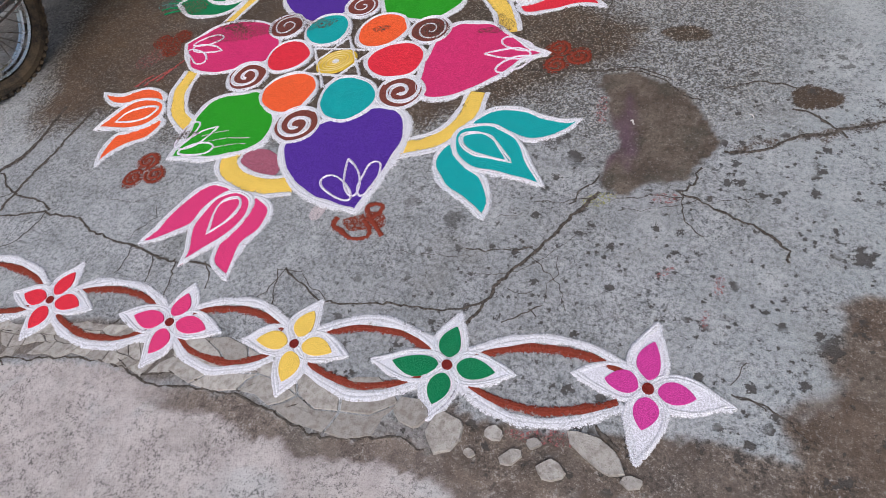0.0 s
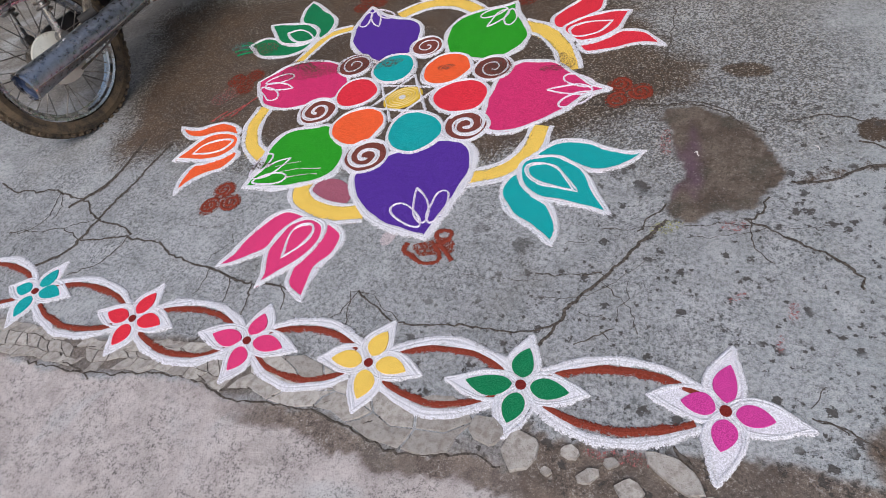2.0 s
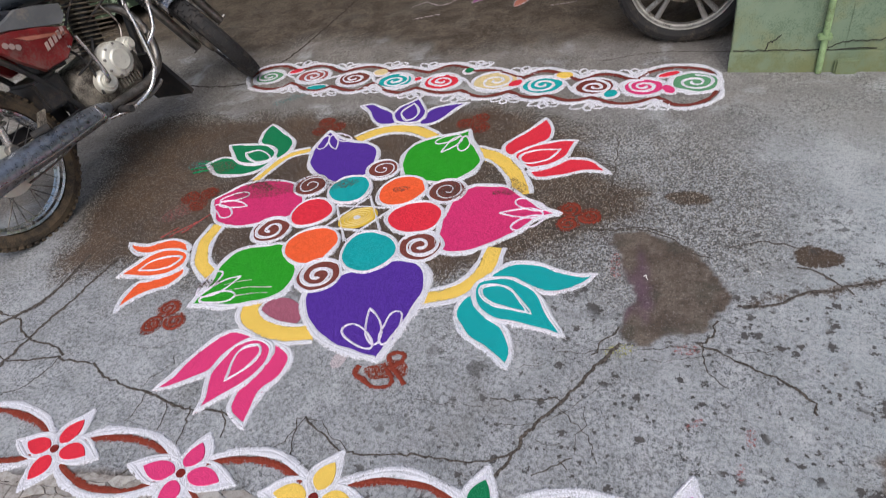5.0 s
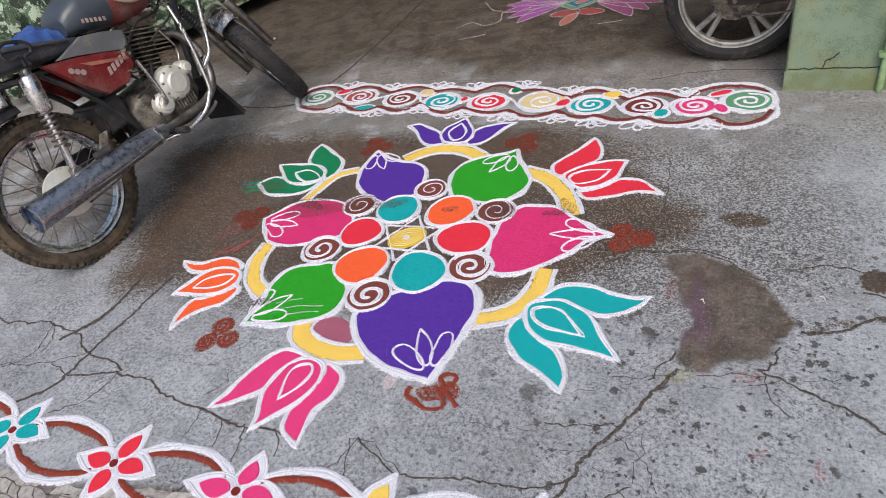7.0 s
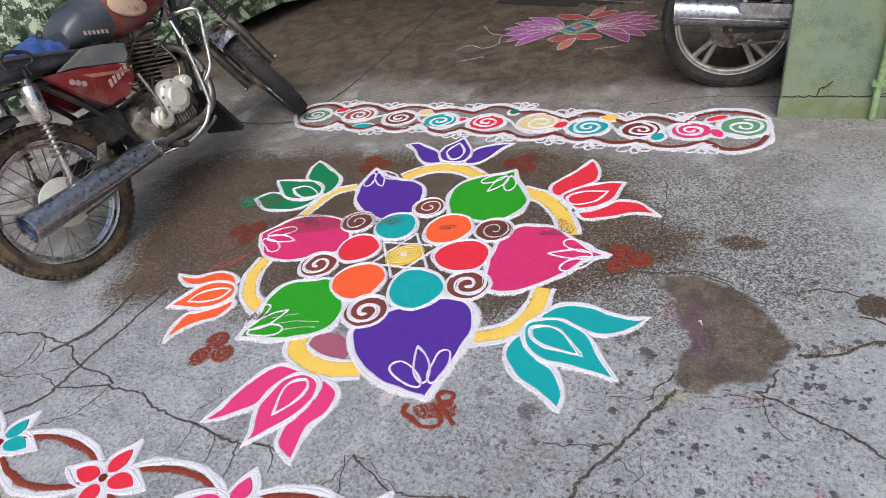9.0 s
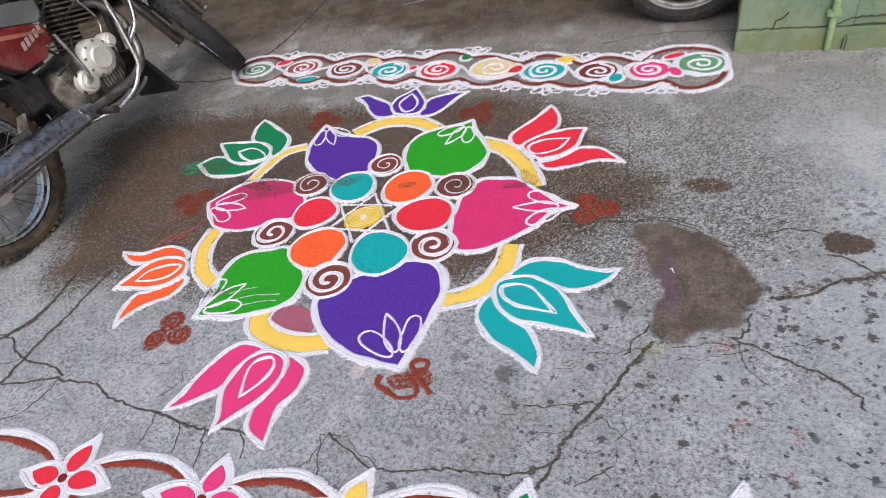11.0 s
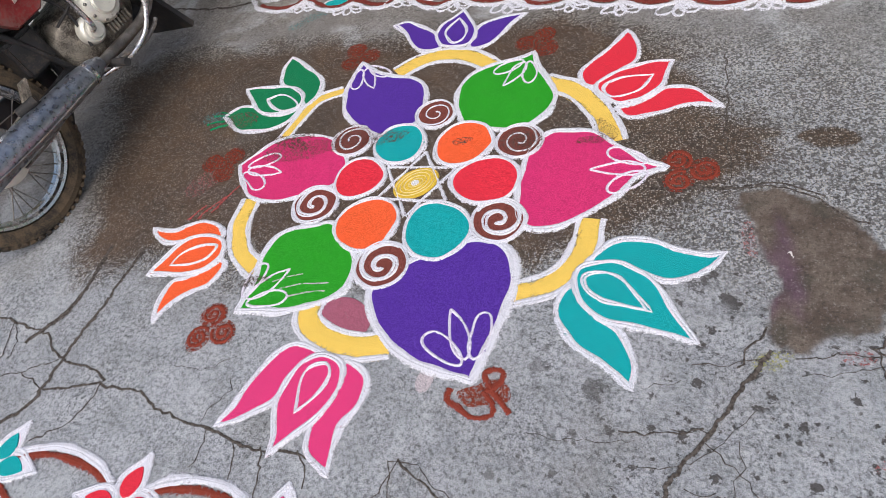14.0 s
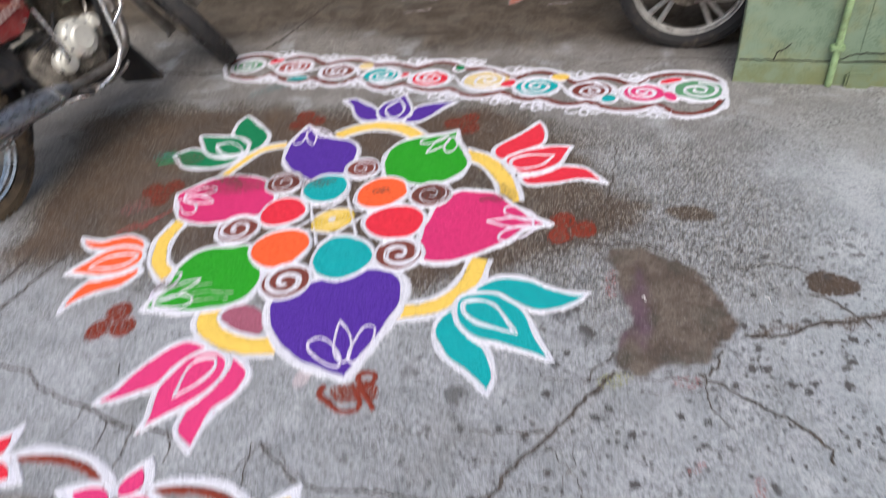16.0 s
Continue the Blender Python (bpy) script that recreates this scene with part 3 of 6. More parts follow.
crack([(-1.891, 0.957), (-1.896, 0.883), (-1.931, 0.816), (-2.017, 0.762)], 0.007)
crack([(-2.362, 1.097), (-2.3, 1.021), (-2.297, 0.965)], 0.005)
crack([(-1.478, 0.887), (-1.47, 0.836), (-1.472, 0.785)], 0.005)
crack([(-1.39, 0.872), (-1.362, 0.822), (-1.352, 0.782)], 0.006)
crack([(-1.302, 0.866), (-1.277, 0.804), (-1.268, 0.751), (-1.254, 0.719)], 0.007)
crack([(-1.203, 0.87), (-1.17, 0.849), (-1.149, 0.808)], 0.006)
crack([(-1.516, 0.893), (-1.493, 0.949), (-1.462, 0.996), (-1.485, 1.043)], 0.003)
crack([(-1.684, 1.038), (-1.571, 1.049), (-1.493, 1.102)], 0.003)
crack([(-0.213, 1.253), (-0.206, 1.284), (-0.184, 1.324), (-0.156, 1.365)], 0.008)
crack([(-0.351, 1.084), (-0.309, 1.088), (-0.275, 1.093)], 0.004)
crack([(-0.307, 1.248), (-0.221, 1.263), (-0.166, 1.283)], 0.004)
crack([(-0.4, 1.179), (-0.337, 1.206)], 0.003)
crack([(-0.465, 1.772), (-0.303, 1.787), (-0.232, 1.783), (-0.164, 1.798), (-0.097, 1.791), (-0.031, 1.757), (0.017, 1.707), (0.07, 1.691)], 0.009)
crack([(0.096, 1.431), (0.082, 1.375), (0.052, 1.336)], 0.009)
crack([(-0.087, 1.253), (0.024, 1.281), (0.101, 1.32)], 0.003)
crack([(0.151, 1.32), (0.251, 1.355)], 0.003)
crack([(-0.097, 1.292), (-0.016, 1.315), (0.056, 1.321)], 0.004)
crack([(-0.221, 0.952), (-0.221, 1), (-0.2, 1.037), (-0.212, 1.083)], 0.003)
crack([(-0.314, 0.961), (-0.28, 0.957), (-0.249, 0.97)], 0.003)
crack([(-1.972, 0.535), (-1.854, 0.532), (-1.801, 0.516), (-1.739, 0.537), (-1.67, 0.549), (-1.619, 0.543)], 0.009)
crack([(-1.81, 0.513), (-1.756, 0.478), (-1.691, 0.468), (-1.626, 0.449)], 0.009)
crack([(-1.376, 0.636), (-1.355, 0.661), (-1.335, 0.703)], 0.008)
crack([(-1.3, 0.554), (-1.267, 0.537), (-1.193, 0.516), (-1.137, 0.541), (-1.06, 0.547), (-0.96, 0.529)], 0.01)
crack([(-0.964, 0.9), (-0.891, 0.899), (-0.83, 0.866), (-0.784, 0.841)], 0.004)
crack([(-0.964, 0.9), (-0.939, 0.836), (-0.923, 0.774)], 0.005)
crack([(-0.899, 0.54), (-0.935, 0.585), (-0.963, 0.645)], 0.007)
crack([(-0.899, 0.54), (-0.855, 0.577)], 0.006)
crack([(-0.751, 0.533), (-0.721, 0.564), (-0.694, 0.603), (-0.667, 0.643)], 0.01)
crack([(-0.777, 0.524), (-0.731, 0.524), (-0.718, 0.514)], 0.008)
crack([(-0.303, 0.864), (-0.264, 0.9), (-0.218, 0.938)], 0.007)
crack([(-0.249, 0.921), (-0.222, 0.896)], 0.004)
crack([(0.226, 0.802), (0.267, 0.79), (0.287, 0.784)], 0.006)
crack([(0.215, 0.824), (0.229, 0.862), (0.244, 0.887)], 0.004)
crack([(-0.043, 0.671), (-0.005, 0.645), (0.018, 0.633)], 0.012)
crack([(-0.455, 1.064), (-0.351, 1.076), (-0.283, 1.1)], 0.006)
crack([(-1.20, 0.80), (-1.16, 0.74), (-1.08, 0.70), (-1.04, 0.62), (-1.06, 0.54)], 0.007)
crack([(-1.16, 0.74), (-1.22, 0.70), (-1.3, 0.62)], 0.006)
crack([(-0.942, 0.911), (-0.96, 0.84), (-0.99, 0.80)], 0.005)
crack([(0.14, 1.491), (0.234, 1.516), (0.329, 1.574), (0.4, 1.596), (0.525, 1.648), (0.9, 1.75)], 0.016)
crack([(0.126, 1.742), (0.222, 1.78), (0.328, 1.766)], 0.010)
crack([(0.30, 1.68), (0.36, 1.66), (0.44, 1.58)], 0.012)
crack([(0.05, 1.345), (0.139, 1.297), (0.23, 1.259), (0.301, 1.212), (0.321, 1.159)], 0.011)
crack([(0.06, 1.34), (0.07, 1.26), (0.13, 1.20)], 0.005)
crack([(-0.271, 2.353), (-0.261, 2.14), (-0.262, 1.983), (-0.239, 1.797)], 0.006)
crack([(-0.458, 1.773), (-0.345, 1.785), (-0.238, 1.782), (-0.13, 1.81), (-0.02, 1.77)], 0.010)
crack([(-2.75, 2.81), (-2.55, 2.785), (-2.42, 2.79), (-2.30, 2.82)], 0.020)
crack([(-2.25, 3.0), (-2.19, 3.2), (-2.15, 3.77), (-2.13, 4.56), (-2.1, 5.6)], 0.022)
crack([(-0.42, 3.02), (-0.25, 3.08), (-0.109, 3.10), (0.13, 3.09)], 0.010)
crack([(-0.44, 0.99), (-0.30, 1.02), (-0.18, 1.16)], 0.0028)
crack([(-0.66, 1.02), (-0.52, 1.03), (-0.42, 1.05)], 0.0028)
crack([(-0.28, 1.07), (-0.20, 1.0), (-0.16, 0.93)], 0.004)
crack([(0.22, 0.81), (0.30, 0.79), (0.36, 0.74)], 0.006)
crack([(-2.6, 1.9), (-2.3, 1.95), (-2.05, 1.88)], 0.004)
crack([(x, np.interp(x, EDGE_X, EDGE_Y) + 0.006) for x in (-1.9, -1.75, -1.6, -1.44, -1.31, -1.16, -1.04, -0.89, -0.78, -0.65, -0.47, -0.39)], 0.009)

# ---- the rangoli in the middle ----
CX, CY = -1.154, 1.757
rangoli = thing("rangoli", "large six-petalled coloured powder rangoli on the concrete", "rangoli", matrix=pose(CX, CY, 0))


def loops(parent, base_deg, tip_r, size, material=WHITE_LOOP, width=0.0095):
    """Three open loops drawn inside the tip of a petal."""
    root = polar(tip_r, base_deg)
    for turn, length, w, tip in ((0, 1.0, 0.15, 1.0), (33, 0.86, 0.16, 0.45), (-33, 0.86, 0.16, 0.45)):
        end = Vector(root) + Vector(polar(size * length, base_deg + 180 + turn))
        start = Vector(root) + Vector(polar(size * 0.12, base_deg + 180 + turn * 1.6))
        stroke("loop_line", wobble(leaf(start, end, size * w, size * w, 0.6, tip, n=12), 0.006), width, material, parent, True, z=0.0080)


def drawn(points):
    """A closed outline drawn by hand: it starts at the sharp tip and comes back to it."""
    return smooth_line(points + points[:1], 0.012)[:-1]


def heart_petal(col, width, tip_a, tip_r, motif, points):
    """One of the six broad petals round the centre, with three loops in its tip."""
    shape = drawn(points)
    petal = fill("petal", shape, COL[col], rangoli, 0.0050, col + " powder petal")
    stroke("outline", shape, width, WHITE, petal, True, z=0.0070, label="white powder line")
    loops(petal, tip_a, tip_r - 0.025, motif)


heart_petal("purple", 0.019, 124.0, 0.715, 0.15,
            [(-0.403, 0.599), (-0.357, 0.559), (-0.264, 0.519), (-0.172, 0.505), (-0.112, 0.462), (-0.083, 0.394), (-0.077, 0.277), (-0.177, 0.205), (-0.314, 0.261), (-0.385, 0.339), (-0.413, 0.44), (-0.411, 0.525)])
heart_petal("green", 0.019, 67.2, 0.665, 0.15,
            [(0.259, 0.631), (0.289, 0.554), (0.332, 0.485), (0.366, 0.423), (0.372, 0.356), (0.352, 0.307), (0.3, 0.259), (0.212, 0.241), (0.115, 0.252), (0.059, 0.316), (0.033, 0.391), (0.034, 0.457), (0.064, 0.521), (0.134, 0.568), (0.219, 0.598)])
heart_petal("magenta", 0.019, 7.8, 0.735, 0.17,
            [(0.739, 0.1), (0.662, 0.131), (0.589, 0.187), (0.527, 0.233), (0.461, 0.241), (0.395, 0.233), (0.35, 0.187), (0.328, 0.079), (0.339, -0.058), (0.375, -0.139), (0.423, -0.151), (0.476, -0.139), (0.533, -0.097), (0.59, -0.042), (0.627, 0), (0.667, 0.063)])
heart_petal("purple", 0.024, -61.3, 0.7, 0.18,
            [(0.34, -0.63), (0.276, -0.619), (0.203, -0.605), (0.119, -0.575), (0.063, -0.535), (0.016, -0.48), (-0.015, -0.42), (-0.006, -0.381), (0.056, -0.307), (0.148, -0.259), (0.223, -0.205), (0.271, -0.198), (0.333, -0.216), (0.372, -0.269), (0.388, -0.33), (0.382, -0.411), (0.368, -0.489), (0.355, -0.563)])
heart_petal("green", 0.022, -129.5, 0.665, 0.17,
            [(-0.41, -0.52), (-0.405, -0.455), (-0.407, -0.394), (-0.418, -0.329), (-0.405, -0.258), (-0.358, -0.214), (-0.287, -0.195), (-0.227, -0.178), (-0.153, -0.24), (-0.103, -0.3), (-0.092, -0.37), (-0.103, -0.418), (-0.14, -0.452), (-0.19, -0.478), (-0.261, -0.501), (-0.339, -0.511)])
heart_petal("magenta", 0.014, 177.5, 0.69, 0.16,
            [(-0.694, 0.045), (-0.643, 0.113), (-0.602, 0.165), (-0.526, 0.197), (-0.426, 0.201), (-0.339, 0.165), (-0.276, 0.077), (-0.268, -0.003), (-0.312, -0.042), (-0.384, -0.075), (-0.461, -0.101), (-0.539, -0.102), (-0.589, -0.084), (-0.64, -0.029)])

for col, r, a, rx, ry in (("teal", 0.197, 122.7, 0.092, 0.088), ("orange", 0.207, 57, 0.100, 0.090), ("red", 0.222, 6, 0.106, 0.092),
                          ("teal", 0.211, -56, 0.108, 0.099), ("orange", 0.203, -122.5, 0.102, 0.100), ("red", 0.200, 177, 0.084, 0.085)):
    shape = ellipse(polar(r, a), rx, ry, a, egg=0.12)
    disc = fill("oval", shape, COL[col], rangoli, 0.0078, col + " powder oval")
    stroke("outline", shape, 0.015, WHITE, disc, True, z=0.0098)
star = [polar(0.135, 92 + 60 * k) for k in range(6)]
for k in range(6):
    stroke("star_line", [star[k], star[(k + 2) % 6]], 0.010, WHITE, rangoli, z=0.005)
heart = fill("centre", ellipse((0.0, 0.0), 0.078, 0.058, 40), COL["gold"], rangoli, 0.0050, "gold powder centre with scratched rings")
for k in range(4):
    stroke("ring_line", ellipse((0, 0), 0.066 - 0.014 * k, 0.048 - 0.011 * k, 40, 20), 0.004, COL["cream"], heart, True, z=0.0068)
fill("centre_dot", ellipse((0, 0), 0.014, 0.011, 30, 14), WHITE, heart, 0.0074)

for r, a, size, start, hand, broad in ((0.312, 94, 0.066, 200, 1, 0.010), (0.352, 33, 0.072, 150, -1, 0.009), (0.325, -23.5, 0.078, 160, -1, 0.018),
                                       (0.318, -92, 0.080, 60, 1, 0.017), (0.338, -161, 0.076, 30, 1, 0.014), (0.340, 148.6, 0.070, 330, 1, 0.009)):
    c = polar(r, a)
    disc = fill("spiral_disc", ellipse(c, size, size, 0), COL["spiral_brown"], rangoli, 0.0074, "brown powder disc with a white spiral")
    stroke("rim_line", ellipse(c, size, size, 0), 0.013, WHITE, disc, True, z=0.0094)
    stroke("spiral_line", wobble(spiral(c, 0.010, size * 0.96, 1.7, start, hand), 0.006), broad, WHITE, disc, z=0.0096)

def arc_band(width, points):
    """A yellow band between two petals with white lines along it."""
    mid = smooth_line(points)
    arc = stroke("arc_band", mid, width, COL["yellow"], rangoli, z=0.0024, label="yellow powder arc", uneven=0.004)
    for k in (-1, 1):
        side = []
        for a, p, b in zip(mid[:1] + mid, mid, mid[1:] + mid[-1:]):
            d = Vector((b[0] - a[0], b[1] - a[1])).normalized()
            side.append((p[0] - d.y * k * width * 0.60, p[1] + d.x * k * width * 0.60))
        stroke("outline", side, 0.014, WHITE, arc, z=0.0034)


arc_band(0.06, [(-0.238, 0.531), (-0.164, 0.603), (-0.073, 0.632), (0.027, 0.619), (0.138, 0.552)])
arc_band(0.062, [(0.325, 0.471), (0.411, 0.442), (0.471, 0.398), (0.523, 0.331), (0.556, 0.269), (0.581, 0.196)])
arc_band(0.056, [(0.558, -0.1), (0.555, -0.2), (0.529, -0.271), (0.47, -0.333), (0.382, -0.374)])
arc_band(0.062, [(-0.177, -0.446), (-0.176, -0.512), (-0.126, -0.557), (-0.054, -0.575), (0.023, -0.577), (0.094, -0.557)])
arc_band(0.054, [(-0.569, -0.101), (-0.567, -0.194), (-0.538, -0.267), (-0.482, -0.334), (-0.412, -0.375)])
arc_band(0.036, [(-0.428, 0.44), (-0.517, 0.388), (-0.552, 0.286), (-0.581, 0.165)])
fill("dust_patch", ellipse(polar(0.50, -97), 0.085, 0.060, -20), COL["dust"], rangoli, 0.0016, "pink powder dust rubbed into the ground")


def lotus(col, first, middle, last, inner):
    """A lotus of three petals outside the ring, the middle one laid over the others."""
    for k, points in enumerate((first, last, middle)):
        shape = drawn(points)
        petal = fill("lotus_petal", shape, COL[col], rangoli, 0.0064 if k == 2 else 0.0030, col.replace("_", " ") + " powder lotus petal")
        stroke("outline", shape, 0.016, WHITE, petal, True, z=0.0086 if k == 2 else 0.0052)
    stroke("inner_line", drawn(inner), 0.012, WHITE, petal, True, z=0.0090)


lotus("purple",
      [(-0.344, 0.826), (-0.292, 0.844), (-0.221, 0.808), (-0.154, 0.766), (-0.102, 0.681), (-0.17, 0.654), (-0.237, 0.711), (-0.286, 0.776)],
      [(-0.071, 0.899), (-0.014, 0.819), (0.013, 0.746), (-0.003, 0.688), (-0.053, 0.678), (-0.108, 0.685), (-0.139, 0.74), (-0.14, 0.805), (-0.1, 0.853)],
      [(0.189, 0.862), (0.098, 0.846), (0.032, 0.812), (0.008, 0.767), (0.006, 0.671), (0.071, 0.68), (0.111, 0.731), (0.146, 0.809)],
      [(-0.077, 0.847), (-0.109, 0.77), (-0.072, 0.7), (-0.031, 0.711), (-0.032, 0.788)])
lotus("red",
      [(0.566, 0.736), (0.521, 0.64), (0.465, 0.566), (0.441, 0.513), (0.458, 0.455), (0.502, 0.45), (0.549, 0.509), (0.606, 0.559), (0.615, 0.631), (0.594, 0.698)],
      [(0.727, 0.564), (0.658, 0.556), (0.592, 0.53), (0.528, 0.486), (0.502, 0.433), (0.571, 0.363), (0.622, 0.372), (0.664, 0.395), (0.702, 0.449), (0.713, 0.51)],
      [(0.883, 0.351), (0.808, 0.423), (0.751, 0.442), (0.71, 0.435), (0.669, 0.39), (0.623, 0.359), (0.577, 0.346), (0.605, 0.307), (0.648, 0.301), (0.716, 0.326), (0.777, 0.356), (0.837, 0.36)],
      [(0.671, 0.492), (0.612, 0.489), (0.56, 0.474), (0.524, 0.432), (0.554, 0.393), (0.604, 0.4), (0.645, 0.429)])
lotus("teal",
      [(0.899, -0.187), (0.847, -0.197), (0.784, -0.183), (0.727, -0.163), (0.668, -0.161), (0.621, -0.179), (0.59, -0.214), (0.567, -0.257), (0.638, -0.242), (0.694, -0.258), (0.735, -0.277), (0.774, -0.286), (0.834, -0.265), (0.871, -0.232)],
      [(0.848, -0.453), (0.816, -0.41), (0.784, -0.361), (0.764, -0.325), (0.735, -0.29), (0.694, -0.261), (0.635, -0.244), (0.565, -0.259), (0.546, -0.292), (0.551, -0.336), (0.578, -0.382), (0.628, -0.417), (0.691, -0.426), (0.767, -0.435)],
      [(0.716, -0.587), (0.716, -0.542), (0.696, -0.487), (0.671, -0.443), (0.629, -0.42), (0.578, -0.384), (0.548, -0.33), (0.524, -0.342), (0.512, -0.382), (0.52, -0.432), (0.55, -0.477), (0.593, -0.507), (0.641, -0.536), (0.688, -0.566)],
      [(0.735, -0.381), (0.691, -0.323), (0.657, -0.291), (0.613, -0.279), (0.57, -0.294), (0.579, -0.332), (0.622, -0.362), (0.68, -0.375)])
lotus("pink",
      [(-0.304, -0.856), (-0.278, -0.793), (-0.262, -0.73), (-0.241, -0.672), (-0.214, -0.624), (-0.168, -0.597), (-0.089, -0.613), (-0.132, -0.649), (-0.153, -0.697), (-0.161, -0.759), (-0.2, -0.797), (-0.256, -0.835)],
      [(-0.122, -0.904), (-0.125, -0.859), (-0.148, -0.798), (-0.157, -0.749), (-0.148, -0.688), (-0.121, -0.641), (-0.077, -0.617), (-0.028, -0.629), (-0.003, -0.658), (-0.001, -0.711), (-0.016, -0.762), (-0.045, -0.808), (-0.083, -0.852)],
      [(0.052, -0.916), (0.018, -0.901), (-0.02, -0.877), (-0.033, -0.837), (-0.034, -0.781), (-0.011, -0.727), (-0.001, -0.676), (-0.014, -0.629), (0.026, -0.629), (0.062, -0.651), (0.075, -0.69), (0.066, -0.749), (0.045, -0.801), (0.043, -0.862)],
      [(-0.091, -0.782), (-0.11, -0.708), (-0.102, -0.66), (-0.061, -0.64), (-0.041, -0.66), (-0.038, -0.692), (-0.059, -0.744)])
lotus("orange",
      [(-0.896, -0.251), (-0.814, -0.258), (-0.759, -0.227), (-0.707, -0.207), (-0.635, -0.224), (-0.601, -0.262), (-0.662, -0.266), (-0.73, -0.287), (-0.8, -0.304), (-0.853, -0.289)],
      [(-0.798, -0.433), (-0.779, -0.383), (-0.756, -0.32), (-0.717, -0.279), (-0.657, -0.264), (-0.591, -0.28), (-0.567, -0.337), (-0.596, -0.385), (-0.65, -0.414), (-0.723, -0.422)],
      [(-0.68, -0.597), (-0.701, -0.525), (-0.697, -0.454), (-0.651, -0.431), (-0.591, -0.393), (-0.556, -0.349), (-0.536, -0.376), (-0.555, -0.435), (-0.604, -0.473), (-0.648, -0.516), (-0.672, -0.561)],
      [(-0.734, -0.393), (-0.717, -0.342), (-0.661, -0.308), (-0.601, -0.303), (-0.614, -0.352), (-0.669, -0.38)])
lotus("dark_green",
      [(-0.743, 0.649), (-0.751, 0.577), (-0.716, 0.482), (-0.628, 0.443), (-0.567, 0.361), (-0.536, 0.392), (-0.53, 0.456), (-0.564, 0.521), (-0.656, 0.59)],
      [(-0.865, 0.453), (-0.783, 0.461), (-0.7, 0.465), (-0.634, 0.449), (-0.589, 0.406), (-0.585, 0.355), (-0.622, 0.321), (-0.685, 0.309), (-0.762, 0.335), (-0.813, 0.391)],
      [(-0.894, 0.295), (-0.849, 0.346), (-0.783, 0.351), (-0.683, 0.306), (-0.616, 0.318), (-0.574, 0.348), (-0.589, 0.287), (-0.637, 0.238), (-0.71, 0.22), (-0.802, 0.229)],
      [(-0.741, 0.39), (-0.692, 0.418), (-0.623, 0.39), (-0.592, 0.349), (-0.636, 0.324), (-0.698, 0.347)])

for r, a, faint in ((0.745, 124.4, 1), (0.715, 69, 1), (0.775, 6.5, 0), (0.725, -128.5, 0), (0.745, 176, 1)):
    for k in range(3):
        c = Vector(polar(r + 0.026, a)) + Vector(polar(0.047, a + 120 * k))
        m = COL["rust_faint"] if faint else COL["rust"]
        curl = stroke("curl", spiral(c, 0.007, 0.038, 1.7, a + 120 * k + 180, 1, n=26), 0.012, m, rangoli, z=0.003, label="rust brown powder curl")
        fill("curl_bed", ellipse(c, 0.043, 0.043, 0, 16), COL["rust_bed"], curl, 0.0014, "", 0.010)
scrawl = smooth_line([(0.291, -0.657), (0.29, -0.686), (0.328, -0.703), (0.365, -0.72), (0.408, -0.707), (0.404, -0.676), (0.378, -0.652), (0.395, -0.642), (0.412, -0.62), (0.414, -0.596), (0.39, -0.589), (0.367, -0.602), (0.389, -0.635), (0.423, -0.668), (0.453, -0.694)])
scrawl_bed = fill("curl_bed", ellipse((0.38, -0.656), 0.070, 0.034, 15, 20), COL["rust_faint"], rangoli, 0.0014, "rubbed rust brown powder", 0.016)
stroke("curl", scrawl, 0.016, COL["rust"], scrawl_bed, z=0.0032, label="rust brown powder scrawl")
for x, y, rx, ry, d in ((-0.13, 0.20, 0.045, 0.02, 40), (0.11, 0.185, 0.035, 0.018, 20), (0.52, 0.20, 0.05, 0.016, 10), (-0.50, 0.19, 0.06, 0.018, 10), (-0.40, -0.42, 0.05, 0.018, 20), (0.31, 0.19, 0.04, 0.03, 0)):
    fill("smudge", ellipse((x, y), rx, ry, d, 18), COL["smudge"], rangoli, 0.0090, "trodden dirt smudge", 0.008)
# streaks where a foot has wiped powder along
for x, y, deg, long, col in ((-0.88, 0.275, 196, 0.075, "dark_green"), (-0.885, 0.295, 178, 0.060, "dark_green"), (-0.86, 0.250, 205, 0.070, "dark_green"), (-0.87, 0.31, 165, 0.05, "dark_green"),
                             (-0.30, -0.43, 14, 0.15, "pale"), (-0.27, -0.455, 16, 0.12, "pale"), (-0.34, -0.41, 20, 0.10, "pale"), (-0.74, -0.20, 60, 0.12, "coral"), (-0.70, -0.17, 66, 0.14, "coral"), (-0.78, -0.21, 52, 0.08, "coral")):
    far = polar(long, deg, (x, y))
    stroke("streak", [(x, y), ((x + far[0]) / 2, (y + far[1]) / 2 + 0.004), far], 0.008, WHITE_FAINT if col == "pale" else COL[col], rangoli, z=0.0060, label="streak of wiped powder", uneven=0.008)
for x, y, rx, ry, d in ((-0.48, 0.12, 0.15, 0.05, 12), (-0.29, 0.19, 0.07, 0.06, 0), (0.30, 0.19, 0.075, 0.06, 0), (-0.20, 0.19, 0.06, 0.03, 20), (-0.80, 0.27, 0.07, 0.05, 0), (0.56, 0.24, 0.05, 0.03, -60)):
    fill("dust_film", ellipse((x, y), rx, ry, d, 20), COL["film"], rangoli, 0.0102, "thin film of trodden dust", 0.020)
fill("blur_patch", ellipse(polar(0.56, 163), 0.10, 0.030, -15, 20), COL["smudge"], rangoli, 0.0064, "trodden edge of a petal", 0.014)
fill("blur_patch", ellipse((-0.80, -0.02), 0.11, 0.05, 60, 20), COL["pink_haze"], rangoli, 0.0012, "powder blurred by a foot", 0.02)
